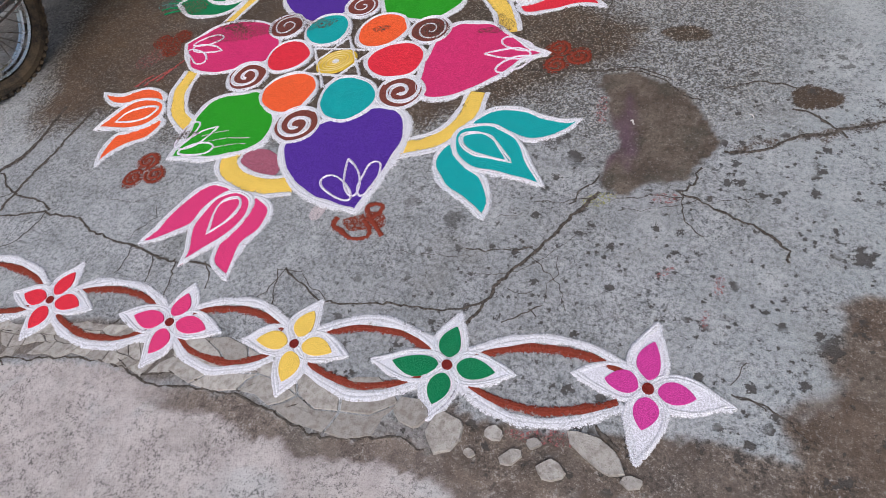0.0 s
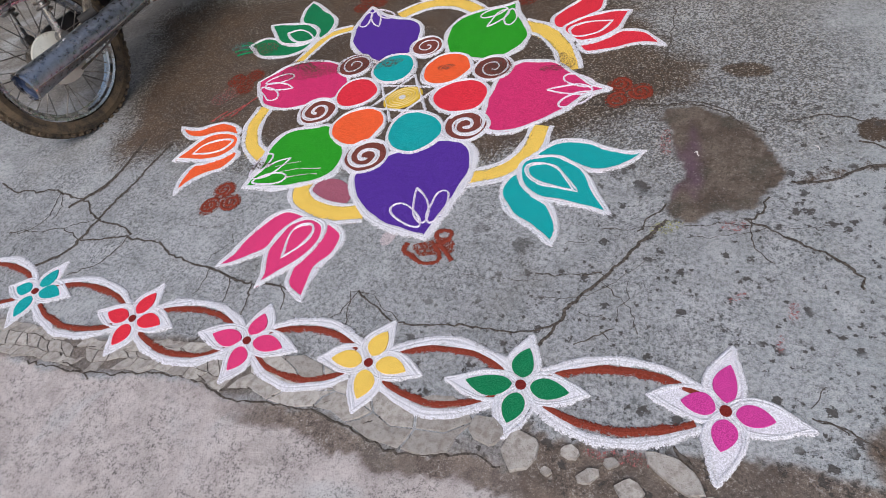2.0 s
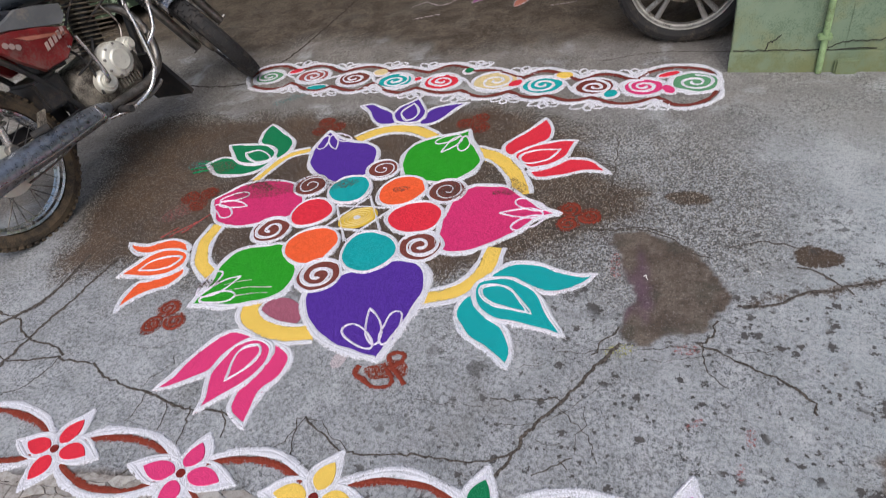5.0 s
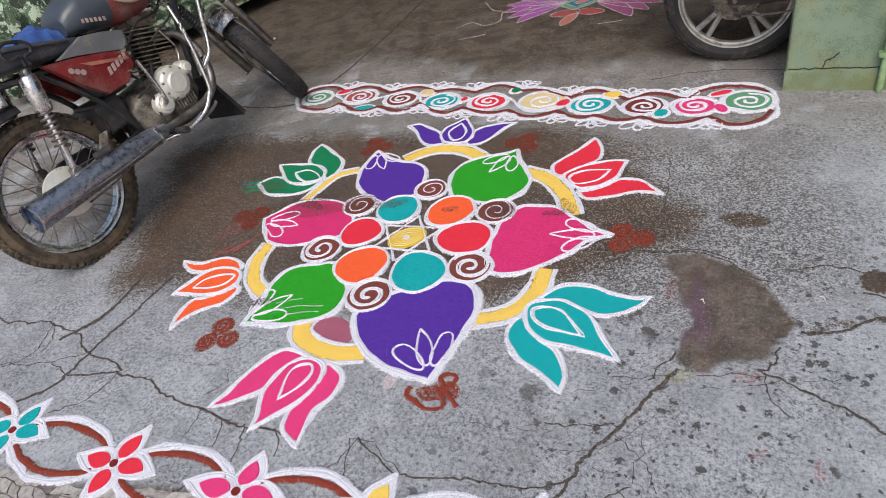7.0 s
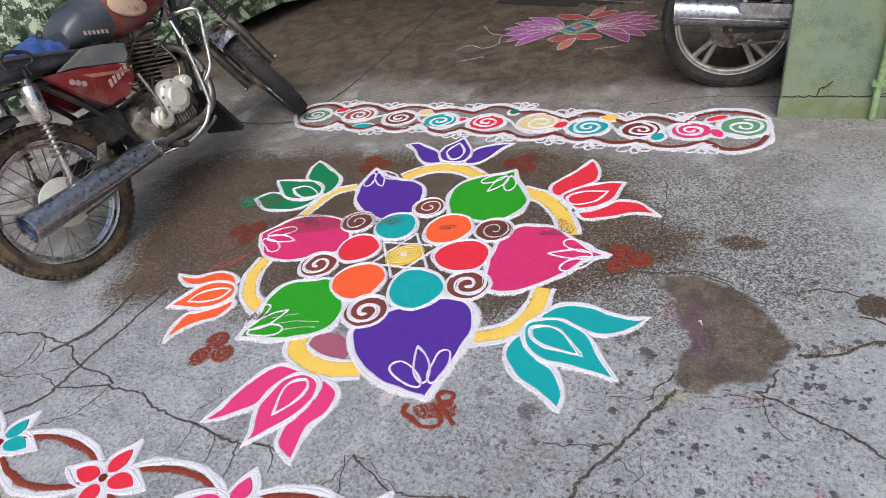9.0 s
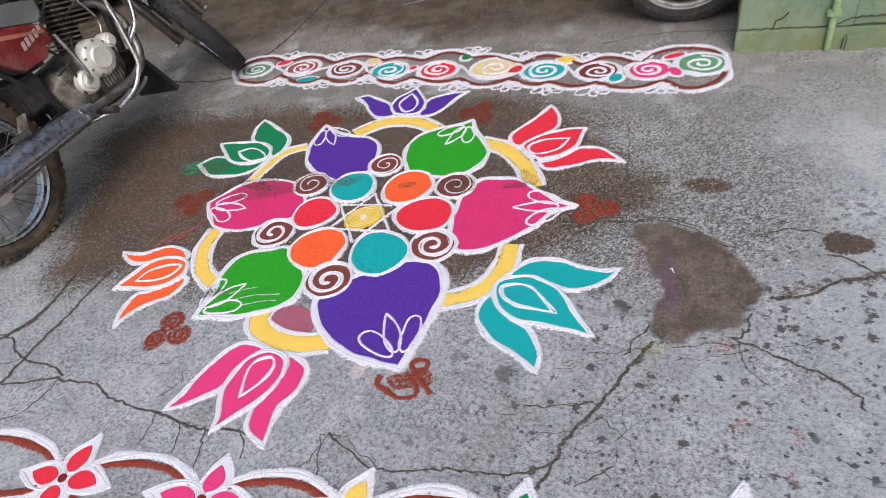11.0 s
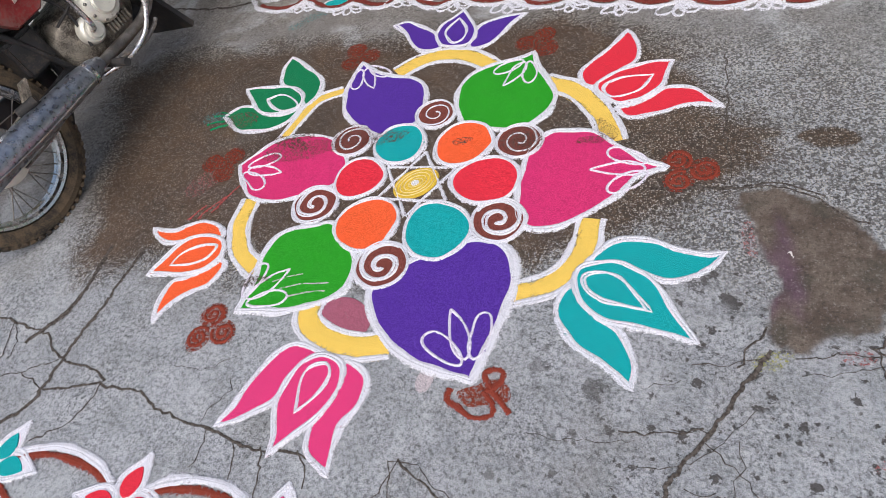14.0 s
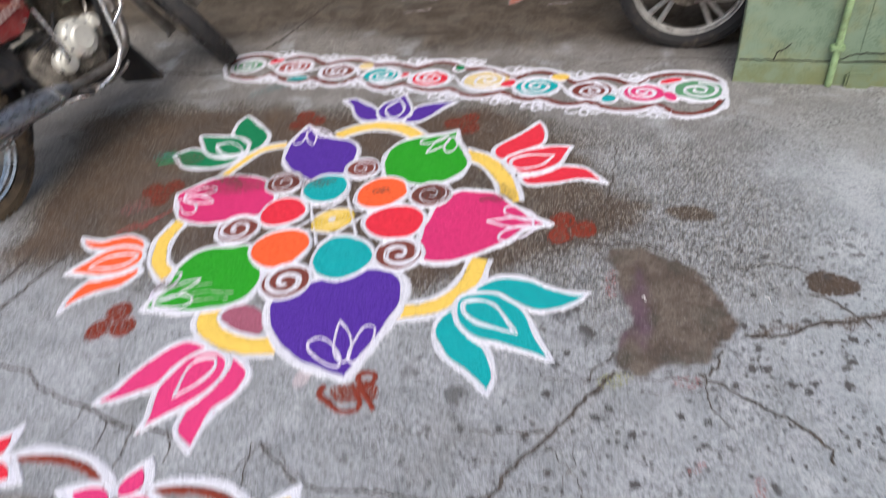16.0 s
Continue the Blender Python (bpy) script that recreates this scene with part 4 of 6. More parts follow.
fill("blur_patch", ellipse((-0.93, 0.29), 0.06, 0.03, 10, 20), COL["teal_dust"], rangoli, 0.0062, "powder blurred by a foot", 0.012)

# ---- the border of small flowers ----
border = thing("rangoli_border", "row of linked four-petalled powder flowers beside the kerb edge", "rangoli border", matrix=pose(0, 0, 0))
FLOWERS = ((0.052, 0.777, "orchid", 0.166, 0), (-0.400, 0.730, "dark_green", 0.150, 5), (-0.807, 0.697, "yellow", 0.140, -4),
           (-1.194, 0.678, "pink", 0.145, -2), (-1.625, 0.660, "red", 0.140, -3), (-2.085, 0.672, "teal", 0.138, -3))
# length and direction of each flower's petals, as it was drawn
REACH = (((0.160, 90), (0.162, 178), (0.166, 270), (0.174, 0)), ((0.140, 94), (0.188, 188), (0.137, 267), (0.158, 4)), ((0.135, 82), (0.148, 187), (0.141, 277), (0.148, 0)),
         ((0.128, 87), (0.169, 182), (0.135, 265), (0.160, 2)), ((0.141, 80), (0.145, 180), (0.130, 266), (0.150, 1)), ((0.136, 78), (0.123, 181), (0.139, 270), (0.150, 4)))
for (x0, y0, *_), (x1, y1, *_) in zip(FLOWERS, FLOWERS[1:] + ((-2.48, 0.68, "red", 0.14, 0),)):
    for side, high in ((1, 0.098), (-1, 0.108)):
        for name, h, w, m, z in (("link_line", high, 0.024, WHITE, 0.0046), ("link_band", high - 0.026, 0.023, COL["rust"], 0.0042)):
            cut = 0.055 if name == "link_line" else 0.085
            pts = [(x0 + (x1 - x0) * s, y0 + (y1 - y0) * s + side * h * max(0, math.sin(math.pi * s)) ** 0.75) for s in [0.04 + cut + (0.92 - 2 * cut) * i / 22 for i in range(23)]]
            stroke(name, pts, w, m, border, z=z, label="white powder line" if name == "link_line" else "rust brown powder band", uneven=0.004)
for (x, y, col, size, tilt), reach in zip(FLOWERS, REACH):
    bloom = fill("flower_eye", ellipse((x, y), 0.013, 0.013, 0, 14), COL["blood"], border, 0.0088, "dark red powder flower centre")
    for k, (long, a) in enumerate(reach):
        sag = rng.uniform(-0.010, 0.010)
        white = leaf((x, y), polar(long, a, (x, y)), 0.040, 0.040, 0.72, 1.25, sag, 18)
        fill("petal_bed", white, WHITE_BED, bloom, 0.0030 + 0.0004 * k)
        stroke("outline", white, 0.014, WHITE, bloom, True, z=0.0054)
        share = 0.58 if col == "orchid" and k != 0 else 0.74
        fill("petal", leaf(polar(0.020, a, (x, y)), polar(long * share, a, (x, y)), 0.027, 0.027, 0.62, 0.90, sag * 0.8, 14), COL[col], bloom, 0.0064, col.replace("_", " ") + " powder petal")

# ---- the long scroll strip ----
strip = thing("rangoli_strip", "long scalloped powder strip of ten coloured spirals", "rangoli strip", matrix=pose(0, 0, 0))
SPIRALS = ((-2.198, 2.895, "leaf", 0.080, 1), (-1.922, 2.895, "coral", 0.082, -1), (-1.664, 2.868, "spiral_brown", 0.082, 1), (-1.419, 2.834, "teal", 0.086, -1),
           (-1.166, 2.825, "red", 0.086, 1), (-0.893, 2.822, "cream", 0.100, -1), (-0.660, 2.784, "teal", 0.088, 1), (-0.421, 2.764, "brown", 0.082, -1),
           (-0.213, 2.764, "pink", 0.082, 1), (-0.005, 2.800, "leaf", 0.092, -1))
for x, y, col, size, hand in SPIRALS:
    disc = fill("spiral_disc", ellipse((x, y), size * 1.08, size * 0.92, 0, 26), COL[col], strip, 0.0034, col.replace("_", " ") + " powder spiral")
    stroke("rim_line", ellipse((x, y), size * 1.12, size * 0.98, 0, 26), 0.022, WHITE, disc, True, z=0.0050)
    stroke("spiral_line", wobble(spiral((x, y), 0.010, size * 0.86, 1.8, 90, hand, 0.86), 0.006), 0.013, WHITE, disc, z=0.0062)
for (x0, y0, c0, s0, h0), (x1, y1, c1, s1, h1) in zip(SPIRALS, SPIRALS[1:]):
    up = 1 if h0 > 0 else -1
    stroke("tail_line", smooth_line([(x0 - s0 * 0.2, y0 + up * s0 * 0.95), (x0 + s0, y0 + up * s0 * 0.45), ((x0 + x1) / 2, (y0 + y1) / 2), (x1 - s1, y1 - up * s1 * 0.5), (x1 + s1 * 0.2, y1 - up * s1 * 0.95)]), 0.014, WHITE, strip)
for x, y, rx, ry, d, col in ((-2.06, 2.955, 0.05, 0.028, 30, "red"), (-1.84, 2.77, 0.075, 0.03, 10, "teal"), (-1.535, 2.93, 0.05, 0.045, 0, "cream"), (-1.30, 2.85, 0.026, 0.022, 30, "red"),
                             (-1.055, 2.935, 0.032, 0.035, 0, "dark_green"), (-0.79, 2.80, 0.035, 0.05, -40, "red"), (-0.575, 2.875, 0.055, 0.04, 0, "yellow"),
                             (-0.345, 2.70, 0.035, 0.045, -30, "teal"), (-0.115, 2.875, 0.065, 0.022, 25, "red"), (-0.11, 2.74, 0.03, 0.05, 30, "pink")):
    rx, ry = rx * 0.72, ry * 0.72
    bud = fill("leaf_bed", ellipse((x, y), rx + 0.014, ry + 0.014, d, 18), WHITE_THIN, strip, 0.003)
    fill("leaf", ellipse((x, y), rx, ry, d, 18), COL[col], bud, 0.006)


def rail(cusps, peaks):
    """One long scalloped edge of the strip, from cusp to cusp over the peaks between them."""
    pts = []
    for i, (a, p, b) in enumerate(zip(cusps, peaks, cusps[1:])):
        power = 0.5 if i in (0, len(peaks) - 1) else 1.0
        for k in range(14):
            t = k / 14
            swell = (4 * t * (1 - t)) ** power
            pts.append((a[0] + (b[0] - a[0]) * t + (p[0] - (a[0] + b[0]) / 2) * swell, a[1] + (b[1] - a[1]) * t + (p[1] - (a[1] + b[1]) / 2) * swell))
    return pts + [cusps[-1]]


RAILS = ((1, [(-2.286, 2.809), (-2.043, 2.991), (-1.761, 2.965), (-1.486, 2.966), (-1.274, 2.95), (-1.021, 2.958), (-0.773, 2.883), (-0.493, 2.853), (-0.264, 2.851), (0.091, 2.799)],
          [(-2.29, 3.017), (-1.934, 3.044), (-1.632, 3.023), (-1.398, 2.991), (-1.159, 3.024), (-0.906, 2.956), (-0.658, 2.951), (-0.39, 2.912), (-0.036, 2.966)]),
         (-1, [(-2.286, 2.809), (-2.016, 2.796), (-1.761, 2.759), (-1.535, 2.791), (-1.277, 2.739), (-1.047, 2.713), (-0.805, 2.7), (-0.624, 2.662), (-0.429, 2.646), (-0.16, 2.647), (0.091, 2.799)],
          [(-2.139, 2.732), (-1.858, 2.716), (-1.608, 2.712), (-1.38, 2.692), (-1.144, 2.69), (-0.925, 2.65), (-0.71, 2.645), (-0.519, 2.619), (-0.282, 2.592), (0.024, 2.602)]))
for side, cusps, peaks in RAILS:
    line = rail(cusps, peaks)
    stroke("rail_line", line, 0.021, WHITE, strip, label="white powder line")
    band = []
    for a, p, b in zip(line[:1] + line, line, line[1:] + line[-1:]):
        d = Vector((b[0] - a[0], b[1] - a[1])).normalized()
        band.append((p[0] + side * d.y * 0.027, p[1] - side * d.x * 0.027))
    stroke("rail_band", band[1:-1], 0.020, COL["brown"], strip, label="brown powder line")
    for x, y in cusps[1:-1]:
        y += side * 0.022
        for a, l in ((90, 0.062), (145, 0.078), (35, 0.078), (12, 0.060)):
            d = a if side > 0 else -a
            stroke("curl_line", wobble(leaf((x, y), polar(l, d, (x, y)), 0.020, 0.020, 0.6, 0.5, 0, 9), 0.01), 0.0095, WHITE, strip, True)
fill("blur_patch", ellipse((-1.93, 2.66), 0.10, 0.03, 40, 18), COL["teal_dust"], strip, 0.0012, "powder dragged by a foot", 0.02)

# ---- the lotus drawing at the back ----
back_lotus = thing("lotus_rangoli", "faded violet and pink powder lotus on the porch floor", "rangoli", matrix=pose(-0.96, 4.09, 0))
for side, col in ((-1, "violet"), (1, "rose")):
    for k in range(6):
        a = (90 - side * 90) + side * (-42 + 15 * k) * 1.0
        tip = polar(0.50 - 0.02 * abs(k - 2.5), a)
        shape = leaf((side * 0.10, 0.0), (tip[0], tip[1] * 0.92), 0.052, 0.052, 0.7, 0.8, 0.03 * side, 16)
        petal = fill("petal", shape, COL[col], back_lotus, 0.0022 + 0.0003 * k, col + " powder petal")
        stroke("outline", shape, 0.009, WHITE_FAINT, petal, True)
for s, col in ((1.0, "leaf"), (0.66, "blue"), (0.32, "salmon")):
    shape = [(0.14 * s, 0.03 * s), (0.02 * s, 0.13 * s), (-0.14 * s, -0.03 * s), (-0.02 * s, -0.13 * s)]
    rhomb = fill("rhomb", shape, COL[col], back_lotus, 0.0044 + 0.001 * (1 - s))
    stroke("outline", shape, 0.010, WHITE_FAINT, rhomb, True)
for base, tip, w, col in (((0.02, -0.14), (-0.15, -0.20), 0.07, "coral"), ((0.0, -0.15), (0.17, -0.18), 0.07, "coral"), ((0.0, -0.18), (-0.05, -0.36), 0.05, "salmon"),
                          ((0.0, 0.16), (-0.18, 0.23), 0.07, "coral"), ((0.02, 0.16), (0.20, 0.26), 0.07, "coral"), ((0.04, 0.2), (0.10, 0.36), 0.04, "salmon")):
    shape = leaf(base, tip, w * 0.7, w * 0.7, 0.5, 0.6, 0, 14)
    petal = fill("petal", shape, COL[col], back_lotus, 0.0034, col + " powder petal")
    stroke("outline", shape, 0.009, WHITE_FAINT, petal, True)
squiggle = thing("chalk_scribble", "faint white powder scribbles on the porch floor", "chalk drawing", matrix=pose(0, 0, 0))
for pts in ([(-1.68, 3.78), (-1.60, 3.86), (-1.50, 3.80), (-1.42, 3.86), (-1.44, 3.98)], [(-1.62, 4.2), (-1.52, 4.05), (-1.44, 4.02)], [(-1.60, 3.60), (-1.45, 3.66)], [(-0.80, 3.72), (-0.66, 3.76)],
            [(-1.59, 4.79), (-1.10, 4.65), (-0.62, 4.48)], [(-1.55, 4.9), (-1.10, 4.75), (-0.60, 4.60)], [(-1.64, 5.3), (-1.3, 5.42), (-1.1, 5.25), (-0.9, 5.38)], [(-1.4, 5.6), (-1.15, 5.46), (-0.89, 5.3)],
            [(-1.25, 5.0), (-1.15, 5.12), (-1.02, 5.0), (-0.9, 5.1)]):
    stroke("chalk_line", smooth_line(pts), 0.012, WHITE_FAINT, squiggle)

# stray powder spilled on the concrete
for x, y, rx, ry, d, col, lab in ((-0.145, 1.285, 0.05, 0.022, 30, "yellow", "yellow"), (0.02, 1.315, 0.035, 0.02, 0, "pink_haze", "pink"), (0.045, 1.085, 0.030, 0.008, 40, "pink_haze", "pink"), (0.17, 1.07, 0.014, 0.030, 0, "pink_haze", "pink"),
                                  (0.15, 0.97, 0.012, 0.022, 10, "pink_haze", "pink"), (-0.20, 1.62, 0.018, 0.06, 15, "pink_haze", "pink"), (-0.13, 0.62, 0.10, 0.018, 10, "pink_haze", "pink"), (-0.93, 1.12, 0.04, 0.022, 80, "thin", "white")):
    m = WHITE_FAINT if col == "thin" else COL["spill_yellow"] if col == "yellow" else COL[col]
    spill = fill("spilled_powder", ellipse((x, y), rx, ry, d, 20), m, None, 0.0012, "thin smear of " + lab + " powder on the concrete", 0.012)
    tagged(spill, category="spilled powder", group="powder spills")


for x, y, deg, long, wide in ((-0.104, 1.58, -35, 0.018, 0.005), (0.211, 1.634, -50, 0.034, 0.0016)):
    curl_ = [((i / 6 - 0.5) * long, 0.004 * math.sin(i * 0.9), 0.003 + 0.002 * math.sin(i)) for i in range(7)]
    edge_a, edge_b = [(u, v - wide / 2, h) for u, v, h in curl_], [(u, v + wide / 2, h + 0.001) for u, v, h in curl_]
    under = [(u, v, h - 0.0012) for u, v, h in edge_a + edge_b]
    skin = [(i, i + 1, i + 8, i + 7) for i in range(6)]
    skin += [(q[3] + 14, q[2] + 14, q[1] + 14, q[0] + 14) for q in skin] + [(i + 1, i, i + 14, i + 15) for i in range(6)] + [(i + 7, i + 8, i + 22, i + 21) for i in range(6)] + [(0, 7, 21, 14), (13, 6, 20, 27)]
    scrap = mesh_object("scrap", edge_a + edge_b + under, skin, PAPER, None, "small curled white scrap lying on the concrete")
    scrap.matrix_world = pose(x, y, -0.003, 0, 0, deg)
    tagged(scrap, category="litter", group="litter on the concrete")


# ---- solid shapes ----
def frame_of(p0, p1):
    d = (Vector(p1) - Vector(p0))
    return Matrix.Translation(p0) @ d.to_track_quat('Z', 'Y').to_matrix().to_4x4(), d.length


def add_lathe(bm, p0, p1, rings, n=18, caps=True):
    """Rings (share of the way from p0 to p1, radius) turned round the line p0-p1."""
    m, length = frame_of(p0, p1)
    loops_ = []
    for s, r in rings:
        loops_.append([bm.verts.new(m @ Vector((r * math.cos(2 * math.pi * i / n), r * math.sin(2 * math.pi * i / n), s * length))) for i in range(n)])
    for a, b in zip(loops_, loops_[1:]):
        for i in range(n):
            bm.faces.new((a[i], a[(i + 1) % n], b[(i + 1) % n], b[i]))
    if caps:
        bm.faces.new(loops_[0][::-1])
        bm.faces.new(loops_[-1])
    return bm


def lathe(p0, p1, rings, n=18, caps=True):
    return add_lathe(bmesh.new(), p0, p1, rings, n, caps)


def rod(p0, p1, r, n=10):
    return lathe(p0, p1, ((0, r * 0.9), (0.02, r), (0.98, r), (1, r * 0.9)), n)


def add_tube(bm, points, r, n=8, smooth_steps=5):
    """A bent tube through points."""
    p = [Vector(q) for q in points]
    if smooth_steps > 1:
        q = [2 * p[0] - p[1]] + p + [2 * p[-1] - p[-2]]
        p = []
        for a, b, c, d in zip(q, q[1:], q[2:], q[3:]):
            for i in range(smooth_steps):
                t = i / smooth_steps
                p.append(0.5 * ((2 * b) + (c - a) * t + (2 * a - 5 * b + 4 * c - d) * t * t + (3 * b - a - 3 * c + d) * t ** 3))
        p.append(q[-2])
    up = Vector((0.13, 0.21, 0.97))
    rows = []
    for i, v in enumerate(p):
        t = (p[min(i + 1, len(p) - 1)] - p[max(i - 1, 0)]).normalized()
        x = t.cross(up).normalized()
        y = t.cross(x)
        rows.append([bm.verts.new(v + r * (x * math.cos(2 * math.pi * k / n) + y * math.sin(2 * math.pi * k / n))) for k in range(n)])
    for a, b in zip(rows, rows[1:]):
        for k in range(n):
            bm.faces.new((a[k], a[(k + 1) % n], b[(k + 1) % n], b[k]))
    bm.faces.new(rows[0][::-1])
    bm.faces.new(rows[-1])
    return bm


def tube(points, r, n=8, smooth_steps=5):
    return add_tube(bmesh.new(), points, r, n, smooth_steps)


def add_prism(bm, profile, y0, y1, bevel=0.004):
    """A plate: a profile in x and z, from y0 to y1, with chamfered edges."""
    cx, cz = sum(p[0] for p in profile) / len(profile), sum(p[1] for p in profile) / len(profile)
    size = max(0.02, max(math.hypot(x - cx, z - cz) for x, z in profile))
    k = 1 - bevel / size
    rings = []
    for y, s in ((y0, k), (y0 + bevel * (1 if y1 > y0 else -1), 1), (y1 - bevel * (1 if y1 > y0 else -1), 1), (y1, k)):
        rings.append([bm.verts.new((cx + (x - cx) * s, y, cz + (z - cz) * s)) for x, z in profile])
    n = len(profile)
    for a, b in zip(rings, rings[1:]):
        for i in range(n):
            bm.faces.new((a[i], a[(i + 1) % n], b[(i + 1) % n], b[i]))
    bm.faces.new(rings[0][::-1])
    bm.faces.new(rings[-1])
    return bm


def prism(profile, y0, y1, bevel=0.004):
    return add_prism(bmesh.new(), profile, y0, y1, bevel)


def block(x0, x1, y0, y1, z0, z1, bevel=0.006):
    bm = bmesh.new()
    bmesh.ops.create_cube(bm, size=1, matrix=Matrix.Translation(((x0 + x1) / 2, (y0 + y1) / 2, (z0 + z1) / 2)) @ Matrix.Diagonal((x1 - x0, y1 - y0, z1 - z0, 1)))
    if bevel:
        bmesh.ops.bevel(bm, geom=bm.edges[:], offset=bevel, segments=2, affect='EDGES')
    return bm


def loft(sections, n=20, power=2.6):
    """Superelliptic sections (x, half width, z low, z high, y centre) skinned along x."""
    bm = bmesh.new()
    rows = []
    for x, w, z0, z1, yc in sections:
        row = []
        for i in range(n):
            t = 2 * math.pi * i / n
            c, s = math.cos(t), math.sin(t)
            row.append(bm.verts.new((x, yc + w * math.copysign(abs(c) ** (2 / power), c), (z0 + z1) / 2 + (z1 - z0) / 2 * math.copysign(abs(s) ** (2 / power), s))))
        rows.append(row)
    for a, b in zip(rows, rows[1:]):
        for i in range(n):
            bm.faces.new((a[i], a[(i + 1) % n], b[(i + 1) % n], b[i]))
    bm.faces.new(rows[0][::-1])
    bm.faces.new(rows[-1])
    return bm


def ring(profile, n=72):
    """A ring round the y axis: profile points (radius, y), closed."""
    bm = bmesh.new()
    rows = [[bm.verts.new((r * math.cos(2 * math.pi * i / n), y, r * math.sin(2 * math.pi * i / n))) for r, y in profile] for i in range(n)]
    k = len(profile)
    for i in range(n):
        a, b = rows[i], rows[(i + 1) % n]
        for j in range(k):
            bm.faces.new((a[j], a[(j + 1) % k], b[(j + 1) % k], b[j]))
    return bm


def moved(bm, m):
    bmesh.ops.transform(bm, matrix=m, verts=bm.verts)
    return bm


def wheel(parent, m, spoked, tyre_material, knobs):
    """A motorcycle wheel with its axle along y at the place of m."""
    R = 0.302 if not knobs else 0.312
    bm = ring([(R - 0.002, -0.018), (R, 0), (R - 0.002, 0.018), (R - 0.014, 0.038), (R - 0.035, 0.044), (R - 0.058, 0.032), (R - 0.060, -0.032), (R - 0.035, -0.044), (R - 0.014, -0.038)])
    count = 62 if knobs else 46
    for i in range(count):
        for y, off in ((-0.030, 0), (-0.011, 0.5), (0.011, 0), (0.030, 0.5)):
            a = 2 * math.pi * (i + off) / count
            r = R - (0.004 if abs(y) > 0.02 else 0.0)
            long, wide, high = (0.010, 0.007, 0.007) if knobs else (0.012, 0.007, 0.003)
            t = Matrix.Rotation(-a, 4, 'Y') @ Matrix.Translation((r, y, 0)) @ Matrix.Rotation(math.copysign(0.5, y) if abs(y) > 0.02 else 0, 4, 'Z')
            bmesh.ops.create_cube(bm, size=1, matrix=t @ Matrix.Diagonal((high * 2, wide * 2, long * 1.6, 1)))
    hub_wheel = part("wheel", moved(ring([(0.246, -0.030), (0.246, 0.030), (0.236, 0.028), (0.230, 0.016), (0.222, 0.014), (0.222, -0.014), (0.230, -0.016), (0.236, -0.028)]), m), CHROME if spoked else WHEEL_ALLOY, parent, "worn metal rim with hub and tyre")
    part("tyre", moved(bm, m), tyre_material, hub_wheel, "mud-caked black tyre" if knobs else "black rubber tyre")
    part("hub", moved(lathe((0, -0.065, 0), (0, 0.065, 0), ((0, 0.030), (0.05, 0.072), (0.22, 0.078), (0.30, 0.045), (0.7, 0.045), (0.78, 0.078), (0.95, 0.072), (1, 0.030)), 28), m), ALLOY, hub_wheel)
    part("axle", moved(rod((0, -0.13, 0), (0, 0.13, 0), 0.010), m), STEEL, hub_wheel)
    if spoked:
        for i in range(36):
            a = 2 * math.pi * i / 36
            lean, side = (0.42 if i % 4 < 2 else -0.42), (0.05 if i % 2 else -0.05)
            p0 = (0.070 * math.cos(a + lean), side, 0.070 * math.sin(a + lean))
            part("spoke", moved(tube([p0, (0.226 * math.cos(a), 0, 0.226 * math.sin(a))], 0.0022, 5, 1), m), STEEL, hub_wheel)
    else:
        for i in range(5):
            for side in (-1, 1):
                a = 2 * math.pi * i / 5 + 0.3
                p0 = (0.05 * math.cos(a), 0, 0.05 * math.sin(a))
                p1 = (0.228 * math.cos(a + side * 0.13), 0, 0.228 * math.sin(a + side * 0.13))
                b = lathe(p0, p1, ((0, 0.016), (0.5, 0.012), (1, 0.014)), 8)
                part("wheel_arm", moved(b, m), WHEEL_ALLOY, hub_wheel)
    return hub_wheel


def arc_guard(radius, a0, a1, half, thick, steps=18, drop=0.03):
    """A mudguard: a curved trough over a wheel, from angle a0 to a1 (0 ahead, 90 up)."""
    bm = bmesh.new()
    rows = []
    cross = [(-half, -drop), (-half * 0.8, -drop * 0.25), (-half * 0.4, 0), (half * 0.4, 0), (half * 0.8, -drop * 0.25), (half, -drop)]
    cross = cross + [(y * 0.97, d - thick) for y, d in cross[::-1]]
    for i in range(steps + 1):
        a = radians(a0 + (a1 - a0) * i / steps)
        rows.append([bm.verts.new(((radius + d) * math.cos(a), y, (radius + d) * math.sin(a))) for y, d in cross])
    k = len(cross)
    for a, b in zip(rows, rows[1:]):
        for j in range(k):
            bm.faces.new((a[j], a[(j + 1) % k], b[(j + 1) % k], b[j]))
    bm.faces.new(rows[0][::-1])
    bm.faces.new(rows[-1])
    return bm


def coil(p0, p1, r, wire, turns):
    m, length = frame_of(p0, p1)
    pts = [m @ Vector((r * math.cos(2 * math.pi * turns * i / (turns * 12)), r * math.sin(2 * math.pi * turns * i / (turns * 12)), length * i / (turns * 12))) for i in range(turns * 12 + 1)]
    return tube(pts, wire, 6, 1)


